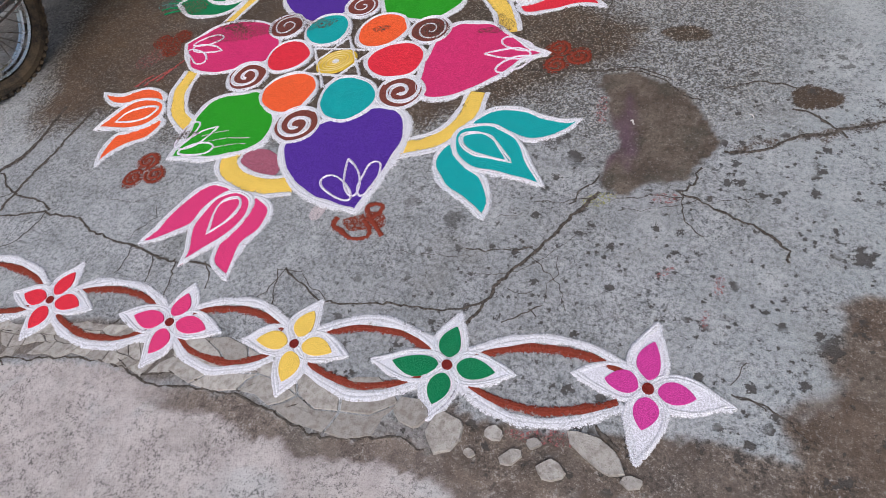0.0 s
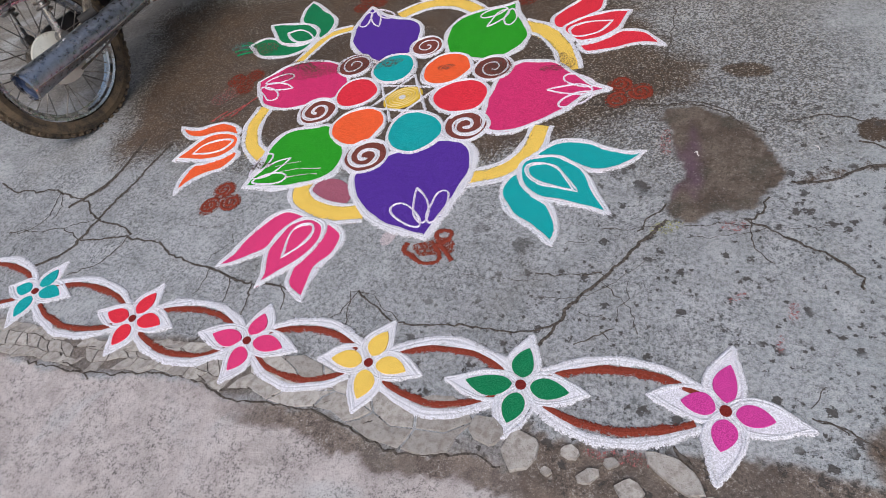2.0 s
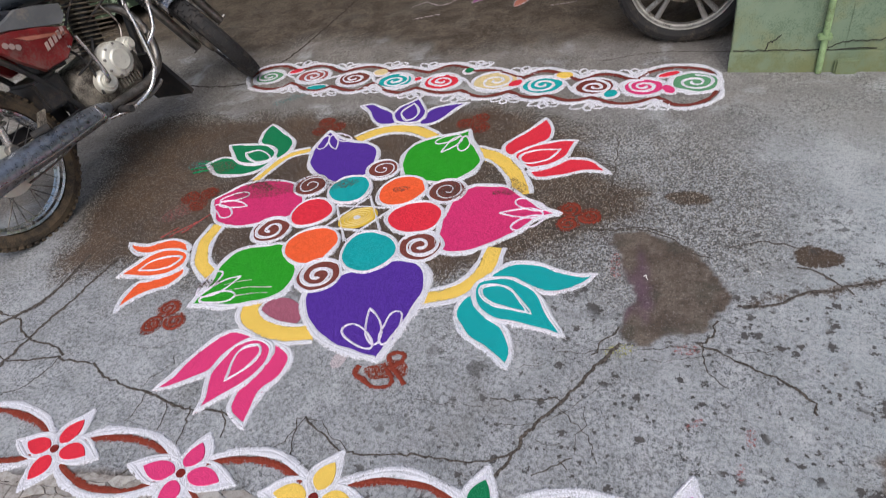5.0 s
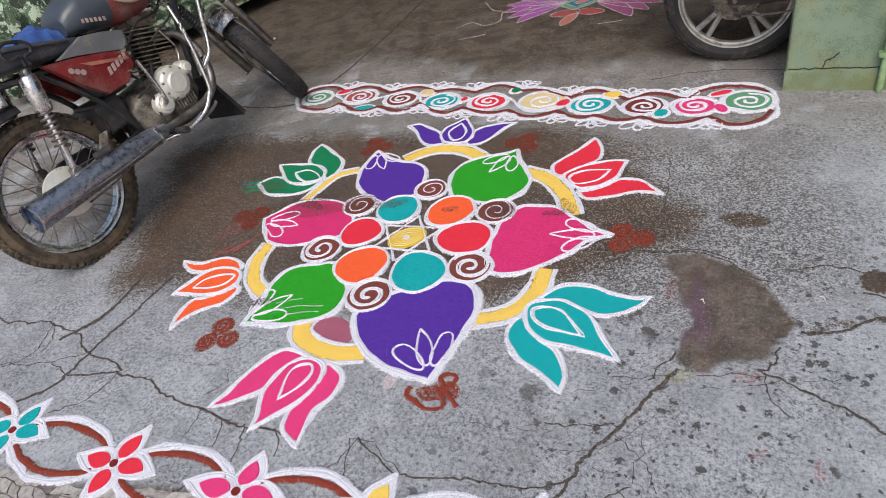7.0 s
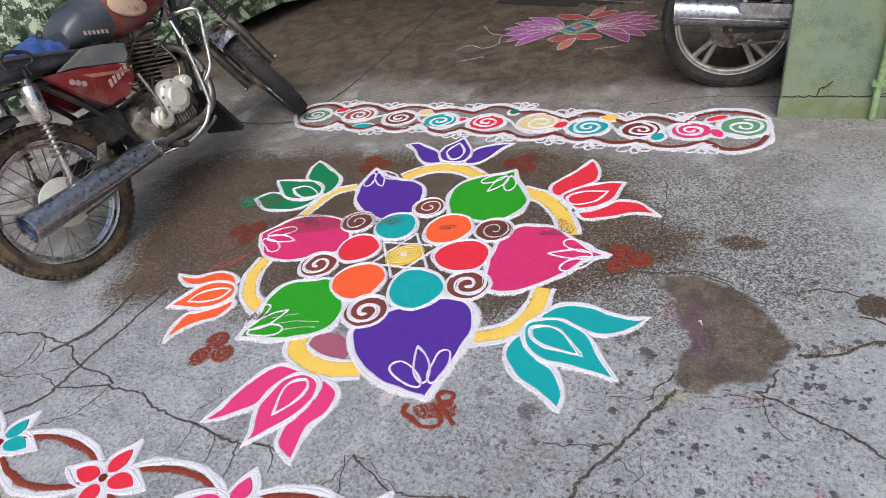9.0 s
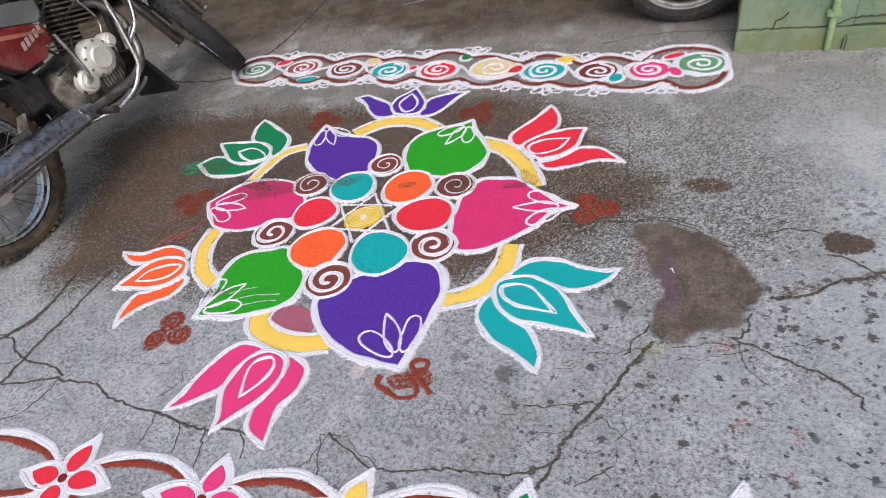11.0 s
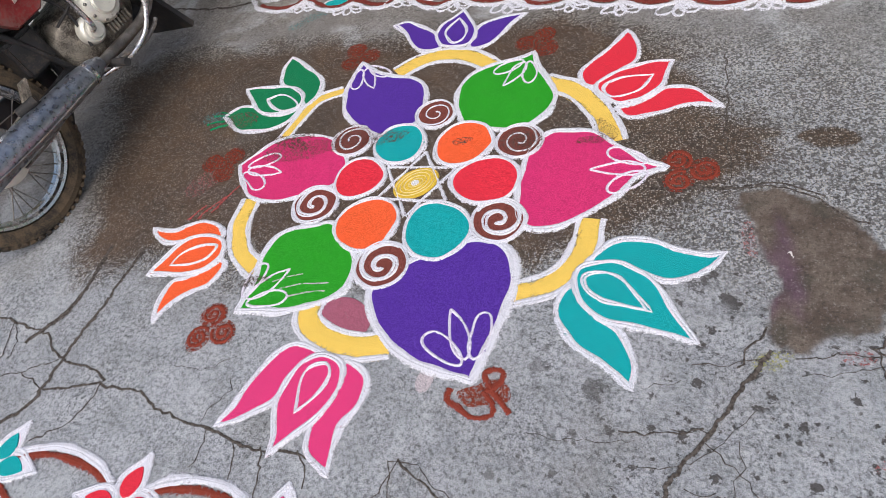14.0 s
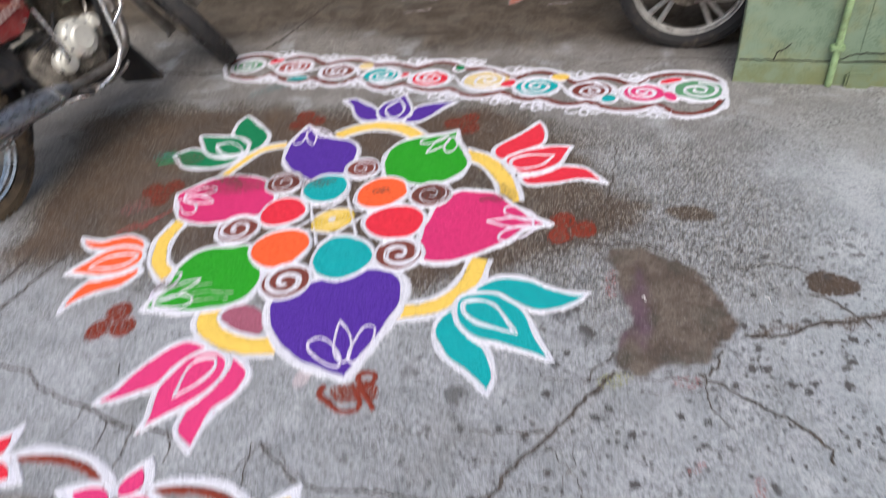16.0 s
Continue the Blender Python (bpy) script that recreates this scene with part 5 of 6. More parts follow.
def motorcycle(label, matrix, old):
    """A small motorcycle, x ahead, y to its left, standing on the origin under the rear axle. old: the worn red one with spoked wheels."""
    bike = thing("motorcycle", label, "motorcycle", matrix=matrix)
    paint = RED if old else BLACK
    # wheels, the front one turned to the left
    steer = Matrix.Translation((0.06 if old else 0, 0.05 if old else 0, -0.018 if old else 0)) @ Matrix.Translation((1.06, 0, 0.72)) @ Matrix.Rotation(radians(60 if old else 12), 4, Vector((-0.45, 0, 0.89))) @ Matrix.Translation((-1.06, 0, -0.72))
    front = steer @ Matrix.Translation((1.25, 0, 0.302))
    rear = Matrix.Translation((0, 0, 0.302))
    wheel(bike, rear, old, RUBBER if old else RUBBER_CLEAN, old)
    wheel(bike, front, old, RUBBER_CLEAN, False)
    part("front_mudguard", moved(arc_guard(0.345, 35, 142, 0.062, 0.004), front), CHROME if old else paint, bike, "dented chrome mudguard" if old else "")
    part("rear_mudguard", moved(arc_guard(0.372, 84, 150, 0.070, 0.004), rear), BLACK, bike)
    for y in (-0.092, 0.092):
        leg = part("fork_leg", moved(rod((1.25, y, 0.30), (1.115, y, 0.60), 0.024, 14), steer), STEEL, bike)
        part("fork_tube", moved(rod((1.12, y, 0.585), (0.985, y, 0.90), 0.017, 12), steer), CHROME, leg)
        part("fork_boot", moved(coil((1.118, y, 0.60), (1.06, y, 0.73), 0.019, 0.007, 9), steer), RUBBER_CLEAN, leg)
    part("fork_yoke", moved(block(1.03, 1.08, -0.115, 0.115, 0.755, 0.785), steer), BLACK, bike)
    part("mudguard_stay", moved(tube([(1.25, -0.075, 0.31), (1.36, -0.07, 0.46), (1.40, -0.06, 0.55)], 0.005), front @ Matrix.Translation((-1.25, 0, -0.302))), STEEL, bike)
    part("handlebar", moved(tube([(0.84, -0.36, 1.00), (0.92, -0.22, 1.02), (0.985, -0.06, 0.95), (0.985, 0.06, 0.95), (0.92, 0.22, 1.02), (0.84, 0.36, 1.00)], 0.011), steer), CHROME, bike)
    for y in (-1, 1):
        part("grip", moved(rod((0.85, 0.34 * y, 1.0), (0.79, 0.44 * y, 0.99), 0.017), steer), RUBBER_CLEAN, bike)
        part("lever", moved(tube([(0.91, 0.26 * y, 1.02), (0.90, 0.36 * y, 1.01), (0.87, 0.42 * y, 1.0)], 0.006), steer), STEEL, bike)
        part("indicator", moved(lathe((1.06, 0.10 * y, 0.86), (1.06, 0.19 * y, 0.87), ((0, 0.008), (0.45, 0.010), (0.55, 0.026), (0.9, 0.028), (1, 0.018)), 14), steer), LAMP_GLASS, bike, "small amber indicator lamp")
    part("headlamp", moved(lathe((1.02, 0, 0.90), (1.17, 0, 0.88), ((0, 0.05), (0.4, 0.082), (0.92, 0.088), (1, 0.078)), 24), steer), CHROME if old else BLACK, bike)
    # frame
    for name, pts, r in (("down_tube", [(1.0, 0, 0.84), (0.90, 0, 0.55), (0.84, 0, 0.32), (0.72, 0, 0.25), (0.40, 0, 0.27)], 0.018), ("top_tube", [(1.0, 0, 0.86), (0.7, 0, 0.78), (0.42, 0, 0.73)], 0.018), ("seat_tube", [(0.42, 0, 0.73), (0.43, 0, 0.50), (0.40, 0, 0.28)], 0.016)):
        part(name, tube(pts, r), BLACK, bike)
    for y in (-0.105, 0.105):
        part("seat_rail", tube([(0.45, y, 0.71), (0.15, y, 0.73), (-0.30, y, 0.80)], 0.012), BLACK, bike)
        part("rail_brace", tube([(0.40, y, 0.35), (0.30, y, 0.55), (0.16, y, 0.73)], 0.012), BLACK, bike)
        part("swingarm", prism([(0.44, 0.32), (0.40, 0.36), (0.02, 0.325), (-0.03, 0.31), (-0.03, 0.285), (0.02, 0.28), (0.40, 0.30)], y * 1.0 - 0.010, y * 1.0 + 0.010), BLACK, bike)
        s = -0.145 if y < 0 else 0.145
        shock = part("shock_absorber", lathe((0.103, s, 0.755), (0.078, s, 0.615), ((0, 0.016), (0.06, 0.030), (0.12, 0.034), (0.94, 0.034), (1, 0.030)), 20), CHROME, bike, "chrome covered spring shock absorber")
        part("spring", coil((0.080, s, 0.63), (0.052, s, 0.47), 0.025, 0.0055, 8), STEEL, shock)
        part("damper_rod", rod((0.085, s, 0.66), (0.036, s, 0.37), 0.013, 12), CHROME, shock)
        part("eyelet", lathe((0.036, s - 0.02, 0.372), (0.036, s + 0.02, 0.372), ((0, 0.018), (0.1, 0.022), (0.9, 0.022), (1, 0.018)), 14), STEEL, shock)
        part("mount_bolt", lathe((0.104, s * 1.16, 0.757), (0.104, s * 0.9, 0.757), ((0, 0.010), (0.1, 0.015), (1, 0.015)), 10), STEEL, shock)
    # tank, seat and side panels
    tank = part("tank", loft([(0.545, 0.118, 0.765, 0.93, 0), (0.60, 0.142, 0.745, 0.965, 0), (0.72, 0.150, 0.74, 0.985, 0), (0.84, 0.140, 0.77, 0.98, 0), (0.93, 0.10, 0.82, 0.95, 0), (0.96, 0.05, 0.86, 0.92, 0)], 28), paint, bike, "faded red fuel tank" if old else "")
    part("tank_pad", loft([(0.375, 0.085, 0.785, 0.87, 0), (0.40, 0.105, 0.775, 0.90, 0), (0.48, 0.125, 0.762, 0.94, 0), (0.57, 0.134, 0.755, 0.955, 0)], 28), TANK_PAD, tank, "dark grey rear part of the tank")
    if old:
        patch = lathe((0.66, -0.139, 0.855), (0.66, -0.153, 0.857), ((0, 0.070), (0.6, 0.070), (1, 0.062)), 24)
        part("knee_patch", moved(patch, Matrix.Translation((0.66, 0, 0.855)) @ Matrix.Rotation(radians(20), 4, 'Y') @ Matrix.Diagonal((1.25, 1, 0.68, 1)) @ Matrix.Translation((-0.66, 0, -0.855))), TAN, tank, "scuffed tan knee patch")
        for k in range(6):
            x = 0.425 + 0.017 * k
            part("letter_bar", prism([(x, 0.818 - 0.005 * k), (x + 0.010, 0.815 - 0.005 * k), (x + 0.013, 0.831 - 0.005 * k), (x + 0.003, 0.834 - 0.005 * k)], -0.126 - 0.0016 * k, -0.130 - 0.0016 * k, 0.001), LETTER, tank, "silver lettering bar")
    seat = part("seat", loft([(-0.42, 0.09, 0.85, 0.90, 0), (-0.34, 0.12, 0.82, 0.915, 0), (-0.10, 0.132, 0.79, 0.90, 0), (0.08, 0.136, 0.768, 0.875, 0), (0.22, 0.134, 0.75, 0.835, 0), (0.34, 0.122, 0.738, 0.80, 0), (0.395, 0.10, 0.745, 0.785, 0), (0.41, 0.07, 0.755, 0.775, 0)], 26, 3.2), SEAT, bike, "grey vinyl dual seat")
    part("seat_piping", tube([(-0.30, -0.136, 0.89), (-0.10, -0.139, 0.872), (0.08, -0.142, 0.845), (0.22, -0.140, 0.812), (0.33, -0.127, 0.785)], 0.004), BLACK, seat)
    for s in (-1, 1):
        part("grab_handle", tube([(0.115, 0.155 * s, 0.775), (0.115, 0.158 * s, 0.81), (0.07, 0.16 * s, 0.818), (0.065, 0.16 * s, 0.86), (0.10, 0.16 * s, 0.873), (0.165, 0.16 * s, 0.846), (0.165, 0.158 * s, 0.812), (0.135, 0.156 * s, 0.806), (0.135, 0.155 * s, 0.775)], 0.007), BLACK, bike)
        y0, y1 = (-0.118, -0.155) if s < 0 else (0.118, 0.155)
        panel = part("side_panel", prism([(0.165, 0.752), (0.30, 0.727), (0.42, 0.695), (0.522, 0.655), (0.520, 0.60), (0.452, 0.548), (0.340, 0.545), (0.265, 0.62), (0.205, 0.70)], y0, y1, 0.012), paint, bike, "dusty red side panel" if old else "")
        part("upper_panel", prism([(0.235, 0.742), (0.376, 0.782), (0.46, 0.765), (0.553, 0.735), (0.545, 0.69), (0.515, 0.666), (0.40, 0.70), (0.30, 0.73)], y0 * 0.98, y1 * 0.97, 0.010), GREY_PANEL, panel)
        part("panel_stripe", prism([(0.30, 0.700), (0.50, 0.640), (0.505, 0.628), (0.34, 0.672)], y1 * 0.99, y1 * 1.022, 0.001), STRIPE, panel)
        if old:
            for k in range(5):
                x, z = 0.388 + 0.023 * k, 0.607 + 0.006 * k
                part("letter_bar", prism([(x, z), (x + 0.014, z + 0.002), (x + 0.019, z + 0.032), (x + 0.005, z + 0.03)], y1 * 0.99, y1 * 1.022, 0.001), LETTER, panel, "silver lettering bar")
            for k in range(3):
                x, z = 0.255 + 0.02 * k, 0.69 - 0.012 * k
                part("badge_ring", lathe((x, y1 * 0.99, z), (x, y1 * 1.02, z), ((0, 0.012), (1, 0.011)), 14), LETTER, panel)
        part("panel_screw", lathe((0.475, y1 * 0.99, 0.585), (0.475, y1 * 1.04, 0.585), ((0, 0.008), (1, 0.006)), 10), CHROME, panel)
    # engine
    engine = part("engine", loft([(0.42, 0.08, 0.33, 0.44, 0), (0.46, 0.11, 0.28, 0.49, 0), (0.60, 0.125, 0.265, 0.51, 0), (0.72, 0.115, 0.28, 0.50, 0), (0.79, 0.07, 0.33, 0.45, 0)], 24, 3.4), ALLOY, bike, "grimy aluminium engine case")
    tilt = Matrix.Translation((0.66, 0, 0.50)) @ Matrix.Rotation(radians(14), 4, 'Y')
    part("cylinder", moved(lathe((0, 0, -0.02), (0, 0, 0.26), ((0, 0.055), (0.85, 0.055), (0.9, 0.075), (1, 0.06)), 20), tilt), BLACK, engine)
    for k in range(11):
        part("cooling_fin", moved(block(-0.082, 0.082, -0.095, 0.095, 0.005 + 0.0185 * k, 0.0105 + 0.0185 * k, 0.0015), tilt), FIN, engine)
    part("cylinder_head", moved(block(-0.07, 0.07, -0.075, 0.075, 0.205, 0.262, 0.012), tilt), FIN, engine)
    for x, z, r, y in ((0.640, 0.450, 0.078, -0.165), (0.728, 0.482, 0.032, -0.160), (0.545, 0.395, 0.050, -0.150)):
        cover = part("engine_cover", lathe((x, -0.10, z), (x, y, z), ((0, r), (0.7, r), (0.88, r * 0.93), (1, r * 0.80)), 30), ALLOY_CLEAN, engine, "pale round aluminium cover")
        part("cover_boss", lathe((x, y + 0.004, z), (x, y - 0.012, z), ((0, r * 0.62), (0.6, r * 0.62), (1, r * 0.54)), 26), ALLOY_CLEAN, cover)
    for k in range(9):
        a = 2 * math.pi * k / 9
        part("cover_bolt", lathe((0.640 + 0.066 * math.cos(a), -0.150, 0.450 + 0.066 * math.sin(a)), (0.640 + 0.066 * math.cos(a), -0.164, 0.450 + 0.066 * math.sin(a)), ((0, 0.008), (0.8, 0.007), (1, 0.004)), 8), STEEL, engine)
    for k in range(7):
        x = 0.60 + 0.016 * k
        part("case_rib", prism([(x, 0.335), (x + 0.008, 0.335), (x + 0.008, 0.375), (x, 0.375)], -0.125, -0.145, 0.001), ALLOY, engine)
    part("carburettor", lathe((0.50, 0, 0.60), (0.60, 0, 0.61), ((0, 0.028), (0.4, 0.030), (0.45, 0.022), (1, 0.022)), 14), ALLOY, engine)
    part("air_box", block(0.36, 0.50, -0.08, 0.08, 0.52, 0.66, 0.02), BLACK, bike)
    part("battery_box", block(0.27, 0.40, -0.11, 0.09, 0.40, 0.53, 0.012), BLACK, bike)
    part("brake_pedal", tube([(0.52, -0.20, 0.285), (0.62, -0.215, 0.27), (0.70, -0.22, 0.285), (0.73, -0.22, 0.30)], 0.008, 8), STEEL, bike)
    part("intake_hose", tube([(0.42, 0.0, 0.60), (0.47, -0.03, 0.61), (0.52, -0.02, 0.60)], 0.026, 12), RUBBER_CLEAN, engine)
    part("spark_lead", tube([(0.74, -0.06, 0.70), (0.80, -0.10, 0.74), (0.72, -0.11, 0.80), (0.62, -0.05, 0.79)], 0.004, 6), RUBBER_CLEAN, engine)
    part("oil_pipe", tube([(0.70, -0.13, 0.47), (0.76, -0.12, 0.56), (0.74, -0.10, 0.66)], 0.005, 6), STEEL, engine)
    part("kick_lever", tube([(0.530, -0.165, 0.40), (0.522, -0.20, 0.425), (0.512, -0.205, 0.52), (0.498, -0.205, 0.615)], 0.0095), CHROME, bike, "chrome kick-start lever")
    for k, pts in enumerate(([(0.95, -0.03, 0.80), (0.86, -0.09, 0.70), (0.74, -0.10, 0.66), (0.62, -0.06, 0.60)], [(0.92, 0.0, 0.78), (0.80, -0.07, 0.73), (0.66, -0.08, 0.72), (0.55, -0.05, 0.62)], [(0.62, -0.10, 0.56), (0.55, -0.13, 0.50), (0.46, -0.12, 0.47)], [(0.45, -0.12, 0.62), (0.52, -0.125, 0.50), (0.50, -0.14, 0.36)])):
        part("cable", tube(pts, 0.0055, 6), RUBBER_CLEAN, bike)
    # exhaust on the right side
    part("exhaust_pipe", tube([(0.73, -0.04, 0.64), (0.83, -0.07, 0.61), (0.87, -0.11, 0.50), (0.83, -0.14, 0.37), (0.72, -0.165, 0.315), (0.52, -0.172, 0.31), (0.36, -0.178, 0.31)], 0.019, 12), STEEL, bike, "rusty exhaust pipe")
    z = 0.326 if old else 0.40
    y = -0.192 if old else -0.165
    silencer = part("silencer", lathe((0.46, y + 0.012, 0.318 if old else 0.34), (-0.225, y, z), ((0, 0.022), (0.06, 0.036), (0.16, 0.044), (0.97, 0.057), (1, 0.058)), 30, False), MUFFLER, bike, "long stained metal silencer")
    part("silencer_end", lathe((-0.216, y, z), (-0.190, y, z), ((0, 0.055), (0.4, 0.052), (0.6, 0.018), (1, 0.0)), 28, False), BLUE_METAL if old else DARK, silencer, "recessed end with a small outlet")
    part("outlet", lathe((-0.214, y, z), (-0.17, y, z), ((0, 0.013), (1, 0.013)), 14), STEEL, silencer)
    part("end_ring", moved(ring([(0.060, -0.004), (0.060, 0.004), (0.054, 0.004), (0.054, -0.004)], 30), Matrix.Translation((-0.224, y, z)) @ Matrix.Rotation(radians(90), 4, 'Z')), CHROME, silencer)
    part("clamp", lathe((0.40, y + 0.010, 0.317 if old else 0.345), (0.385, y + 0.010, 0.317 if old else 0.347), ((0, 0.043), (1, 0.043)), 24), CHROME, silencer)
    if not old:
        part("heat_shield", prism([(0.02, 0.44), (0.55, 0.405), (0.55, 0.36), (0.10, 0.375), (0.03, 0.40)], -0.195, -0.222, 0.010), CHROME, silencer, "polished heat shield")
    part("seam", tube([(0.38, y - 0.040, 0.306 if old else 0.34), (0.1, y - 0.048, 0.30 if old else 0.36), (-0.21, y - 0.054, z - 0.012)], 0.0035, 6), STEEL, silencer)
    # crash guard, pegs, flap and stand
    if old:
        guard = part("crash_guard", tube([(0.86, -0.02, 0.74), (0.83, -0.16, 0.752), (0.875, -0.235, 0.748), (0.893, -0.25, 0.72), (0.868, -0.25, 0.64), (0.820, -0.25, 0.515), (0.775, -0.24, 0.47), (0.735, -0.235, 0.45)], 0.0095, 10), CHROME, bike, "bent chrome crash guard")
        part("guard_bar", tube([(0.775, -0.20, 0.735), (0.755, -0.235, 0.60), (0.725, -0.245, 0.40), (0.700, -0.24, 0.345), (0.640, -0.225, 0.29), (0.54, -0.20, 0.265), (0.45, -0.15, 0.27)], 0.0095, 10), CHROME, guard)
        part("guard_bar", tube([(0.86, 0.02, 0.74), (0.84, 0.18, 0.752), (0.885, 0.25, 0.72), (0.82, 0.25, 0.515), (0.72, 0.24, 0.38), (0.60, 0.2, 0.28), (0.45, 0.15, 0.27)], 0.0115, 10), CHROME, guard)
    part("leg_shield", prism([(0.80, 0.40), (0.815, 0.405), (0.925, 0.155), (0.905, 0.145)], -0.135, 0.135, 0.003), BLACK, bike, "black rubber flap ahead of the engine")
    part("foot_peg", rod((0.50, -0.14, 0.285), (0.49, -0.27, 0.285), 0.016), RUBBER_CLEAN, bike)
    part("pillion_bracket", prism([(0.20, 0.44), (0.23, 0.44), (0.17, 0.345), (0.09, 0.335), (0.08, 0.365), (0.15, 0.375)], -0.150, -0.170, 0.003), ALLOY, bike)
    part("pillion_peg", rod((0.12, -0.165, 0.38), (0.185, -0.20, 0.385), 0.016), RUBBER_CLEAN, bike)
    part("brake_rod", tube([(0.44, -0.115, 0.30), (0.2, -0.115, 0.245), (0.03, -0.09, 0.225)], 0.005, 6), STEEL, bike)
    part("brake_plate", lathe((0, -0.060, 0.302), (0, -0.088, 0.302), ((0, 0.102), (0.4, 0.100), (0.62, 0.060), (1, 0.030)), 30), ALLOY_CLEAN if old else ALLOY, bike)
    part("chain_case", prism([(0.42, 0.37), (0.10, 0.385), (0.0, 0.36), (-0.04, 0.30), (0.0, 0.24), (0.10, 0.22), (0.42, 0.27)], 0.062, 0.085, 0.006), BLACK, bike)
    lean = 0.164 if old else 0.09
    foot = 0.30
    part("side_stand", tube([(0.44, 0.12, 0.29), (0.42, 0.21, 0.15), (0.40, foot, foot * math.tan(lean) * -0.0 + 0.055), (0.42, foot + 0.02, 0.052)], 0.010), BLACK, bike)
    part("tail_lamp", block(-0.46, -0.40, -0.05, 0.05, 0.80, 0.87, 0.015), RED, bike, "red tail lamp")
    return bike


red_bike = motorcycle("worn red motorcycle leaning on its stand beside the rangoli", Matrix.Translation((-2.512, 1.526, 0)) @ Matrix.Rotation(radians(83.4), 4, 'Z') @ Matrix.Rotation(radians(-9.3), 4, 'X'), True)
dark_bike = motorcycle("dark motorcycle with alloy wheels parked behind the green wall", Matrix.Translation((-0.088, 3.225, 0)) @ Matrix.Rotation(radians(-2), 4, 'Z') @ Matrix.Rotation(radians(-3), 4, 'X'), False)

# blue cloth left on the seat
cloth = bmesh.new()
bmesh.ops.create_grid(cloth, x_segments=26, y_segments=20, size=0.5)
for v in cloth.verts:
    x, y = v.co.x, v.co.y
    fold = 0.018 * noise.noise(Vector((x * 7, y * 5, 2))) + 0.008 * noise.noise(Vector((x * 19, y * 17, 5)))
    v.co = Vector((x * 0.22, y * 0.22, 0.055 * math.exp(-(x * x + y * y) * 7) + fold - 0.10 * max(0, abs(y) - 0.36) * 4))
bmesh.ops.solidify(cloth, geom=cloth.faces[:], thickness=0.006)
cloth_ob = part("cloth", cloth, CLOTH, None, "crumpled blue cloth lying on the motorcycle seat")
cloth_ob.matrix_world = red_bike.matrix_world @ pose(0.31, 0.05, 0.822, 0, 14, 0)
tagged(cloth_ob, category="cloth")

# straw broom on the silencer of the dark motorcycle
broom = thing("broom", "bundle of brown straw stuck beside the wheel", "broom", matrix=dark_bike.matrix_world @ pose(0.02, -0.16, 0.485))
for k in range(46):
    a, r = rng.uniform(0, 6.28), rng.uniform(0, 0.028)
    s, e = Vector((0.30, 0.3 * r * math.cos(a), 0.3 * r * math.sin(a))), Vector((rng.uniform(-0.12, -0.05), r * 1.3 * math.cos(a), 0.012 + r * 1.1 * math.sin(a)))
    part("straw", tube([s, (s + e) / 2 + Vector((0, 0, rng.uniform(-0.005, 0.008))), e], 0.0022, 4, 2), STRAW, broom)

# ---- green wall with its pipe ----
wall = part("wall_green", block(0.126, 0.54, 2.90, 2.99, -0.02, 0.92, 0.004), WALL, None, "faded green painted wall with cracks")
tagged(wall, category="wall", kind="structure")
for x0, x1, z0, z1 in ((0.54, 3.2, -0.02, 0.36), (0.54, 3.2, 0.42, 0.52), (0.54, 3.2, 0.61, 0.92), (1.0, 3.2, 0.36, 0.42), (1.0, 3.2, 0.52, 0.61), (0.54, 0.615, 0.36, 0.42)):
    part("wall_panel", block(x0, x1, 2.904, 2.986, z0, z1, 0.003), WALL, wall, smooth=False)
part("plinth", block(0.120, 3.2, 2.890, 2.899, -0.02, 0.088, 0.003), WALL, wall, "stained foot of the wall")


def wall_crack(points, r):
    pts = []
    for (x0, z0), (x1, z1) in zip(points, points[1:]):
        for i in range(6):
            pts.append((x0 + (x1 - x0) * i / 6 + rng.gauss(0, 0.003), 2.8995, z0 + (z1 - z0) * i / 6 + rng.gauss(0, 0.003)))
    part("wall_crack", tube(pts, r, 5, 1), DARK, wall)


wall_crack([(0.13, 0.092), (0.25, 0.094), (0.40, 0.091), (0.70, 0.093)], 0.0022)
wall_crack([(0.255, 0.095), (0.262, 0.125), (0.285, 0.135), (0.31, 0.16)], 0.0024)
wall_crack([(0.48, 0.10), (0.56, 0.13), (0.66, 0.125), (0.74, 0.15)], 0.0020)
wall_crack([(0.19, 0.0), (0.195, 0.04), (0.185, 0.09)], 0.0018)
pipe = thing("drain_pipe", "thin painted pipe fixed upright to the green wall", "pipe", matrix=pose(0, 0, 0))
part("tube", tube([(0.462, 2.878, 0.002), (0.460, 2.879, 0.5), (0.458, 2.878, 0.91)], 0.0125, 14), PIPE, pipe)
for z in (0.155, 0.50, 0.80):
    part("bracket", block(0.435, 0.485, 2.862, 2.899, z - 0.010, z + 0.010, 0.004), PIPE, pipe)

part("cement_lump", block(0.515, 0.60, 2.868, 2.889, -0.01, 0.062, 0.008), WALL, wall)
panel = part("floor_panel", moved(block(-0.48, 0.48, -0.46, 0.46, -0.010, 0.0012, 0.0), pose(-1.10, 4.98, 0, 0, 0, -17)), DARK, None, "black painted patch of porch floor")
tagged(panel, category="floor panel", kind="structure")

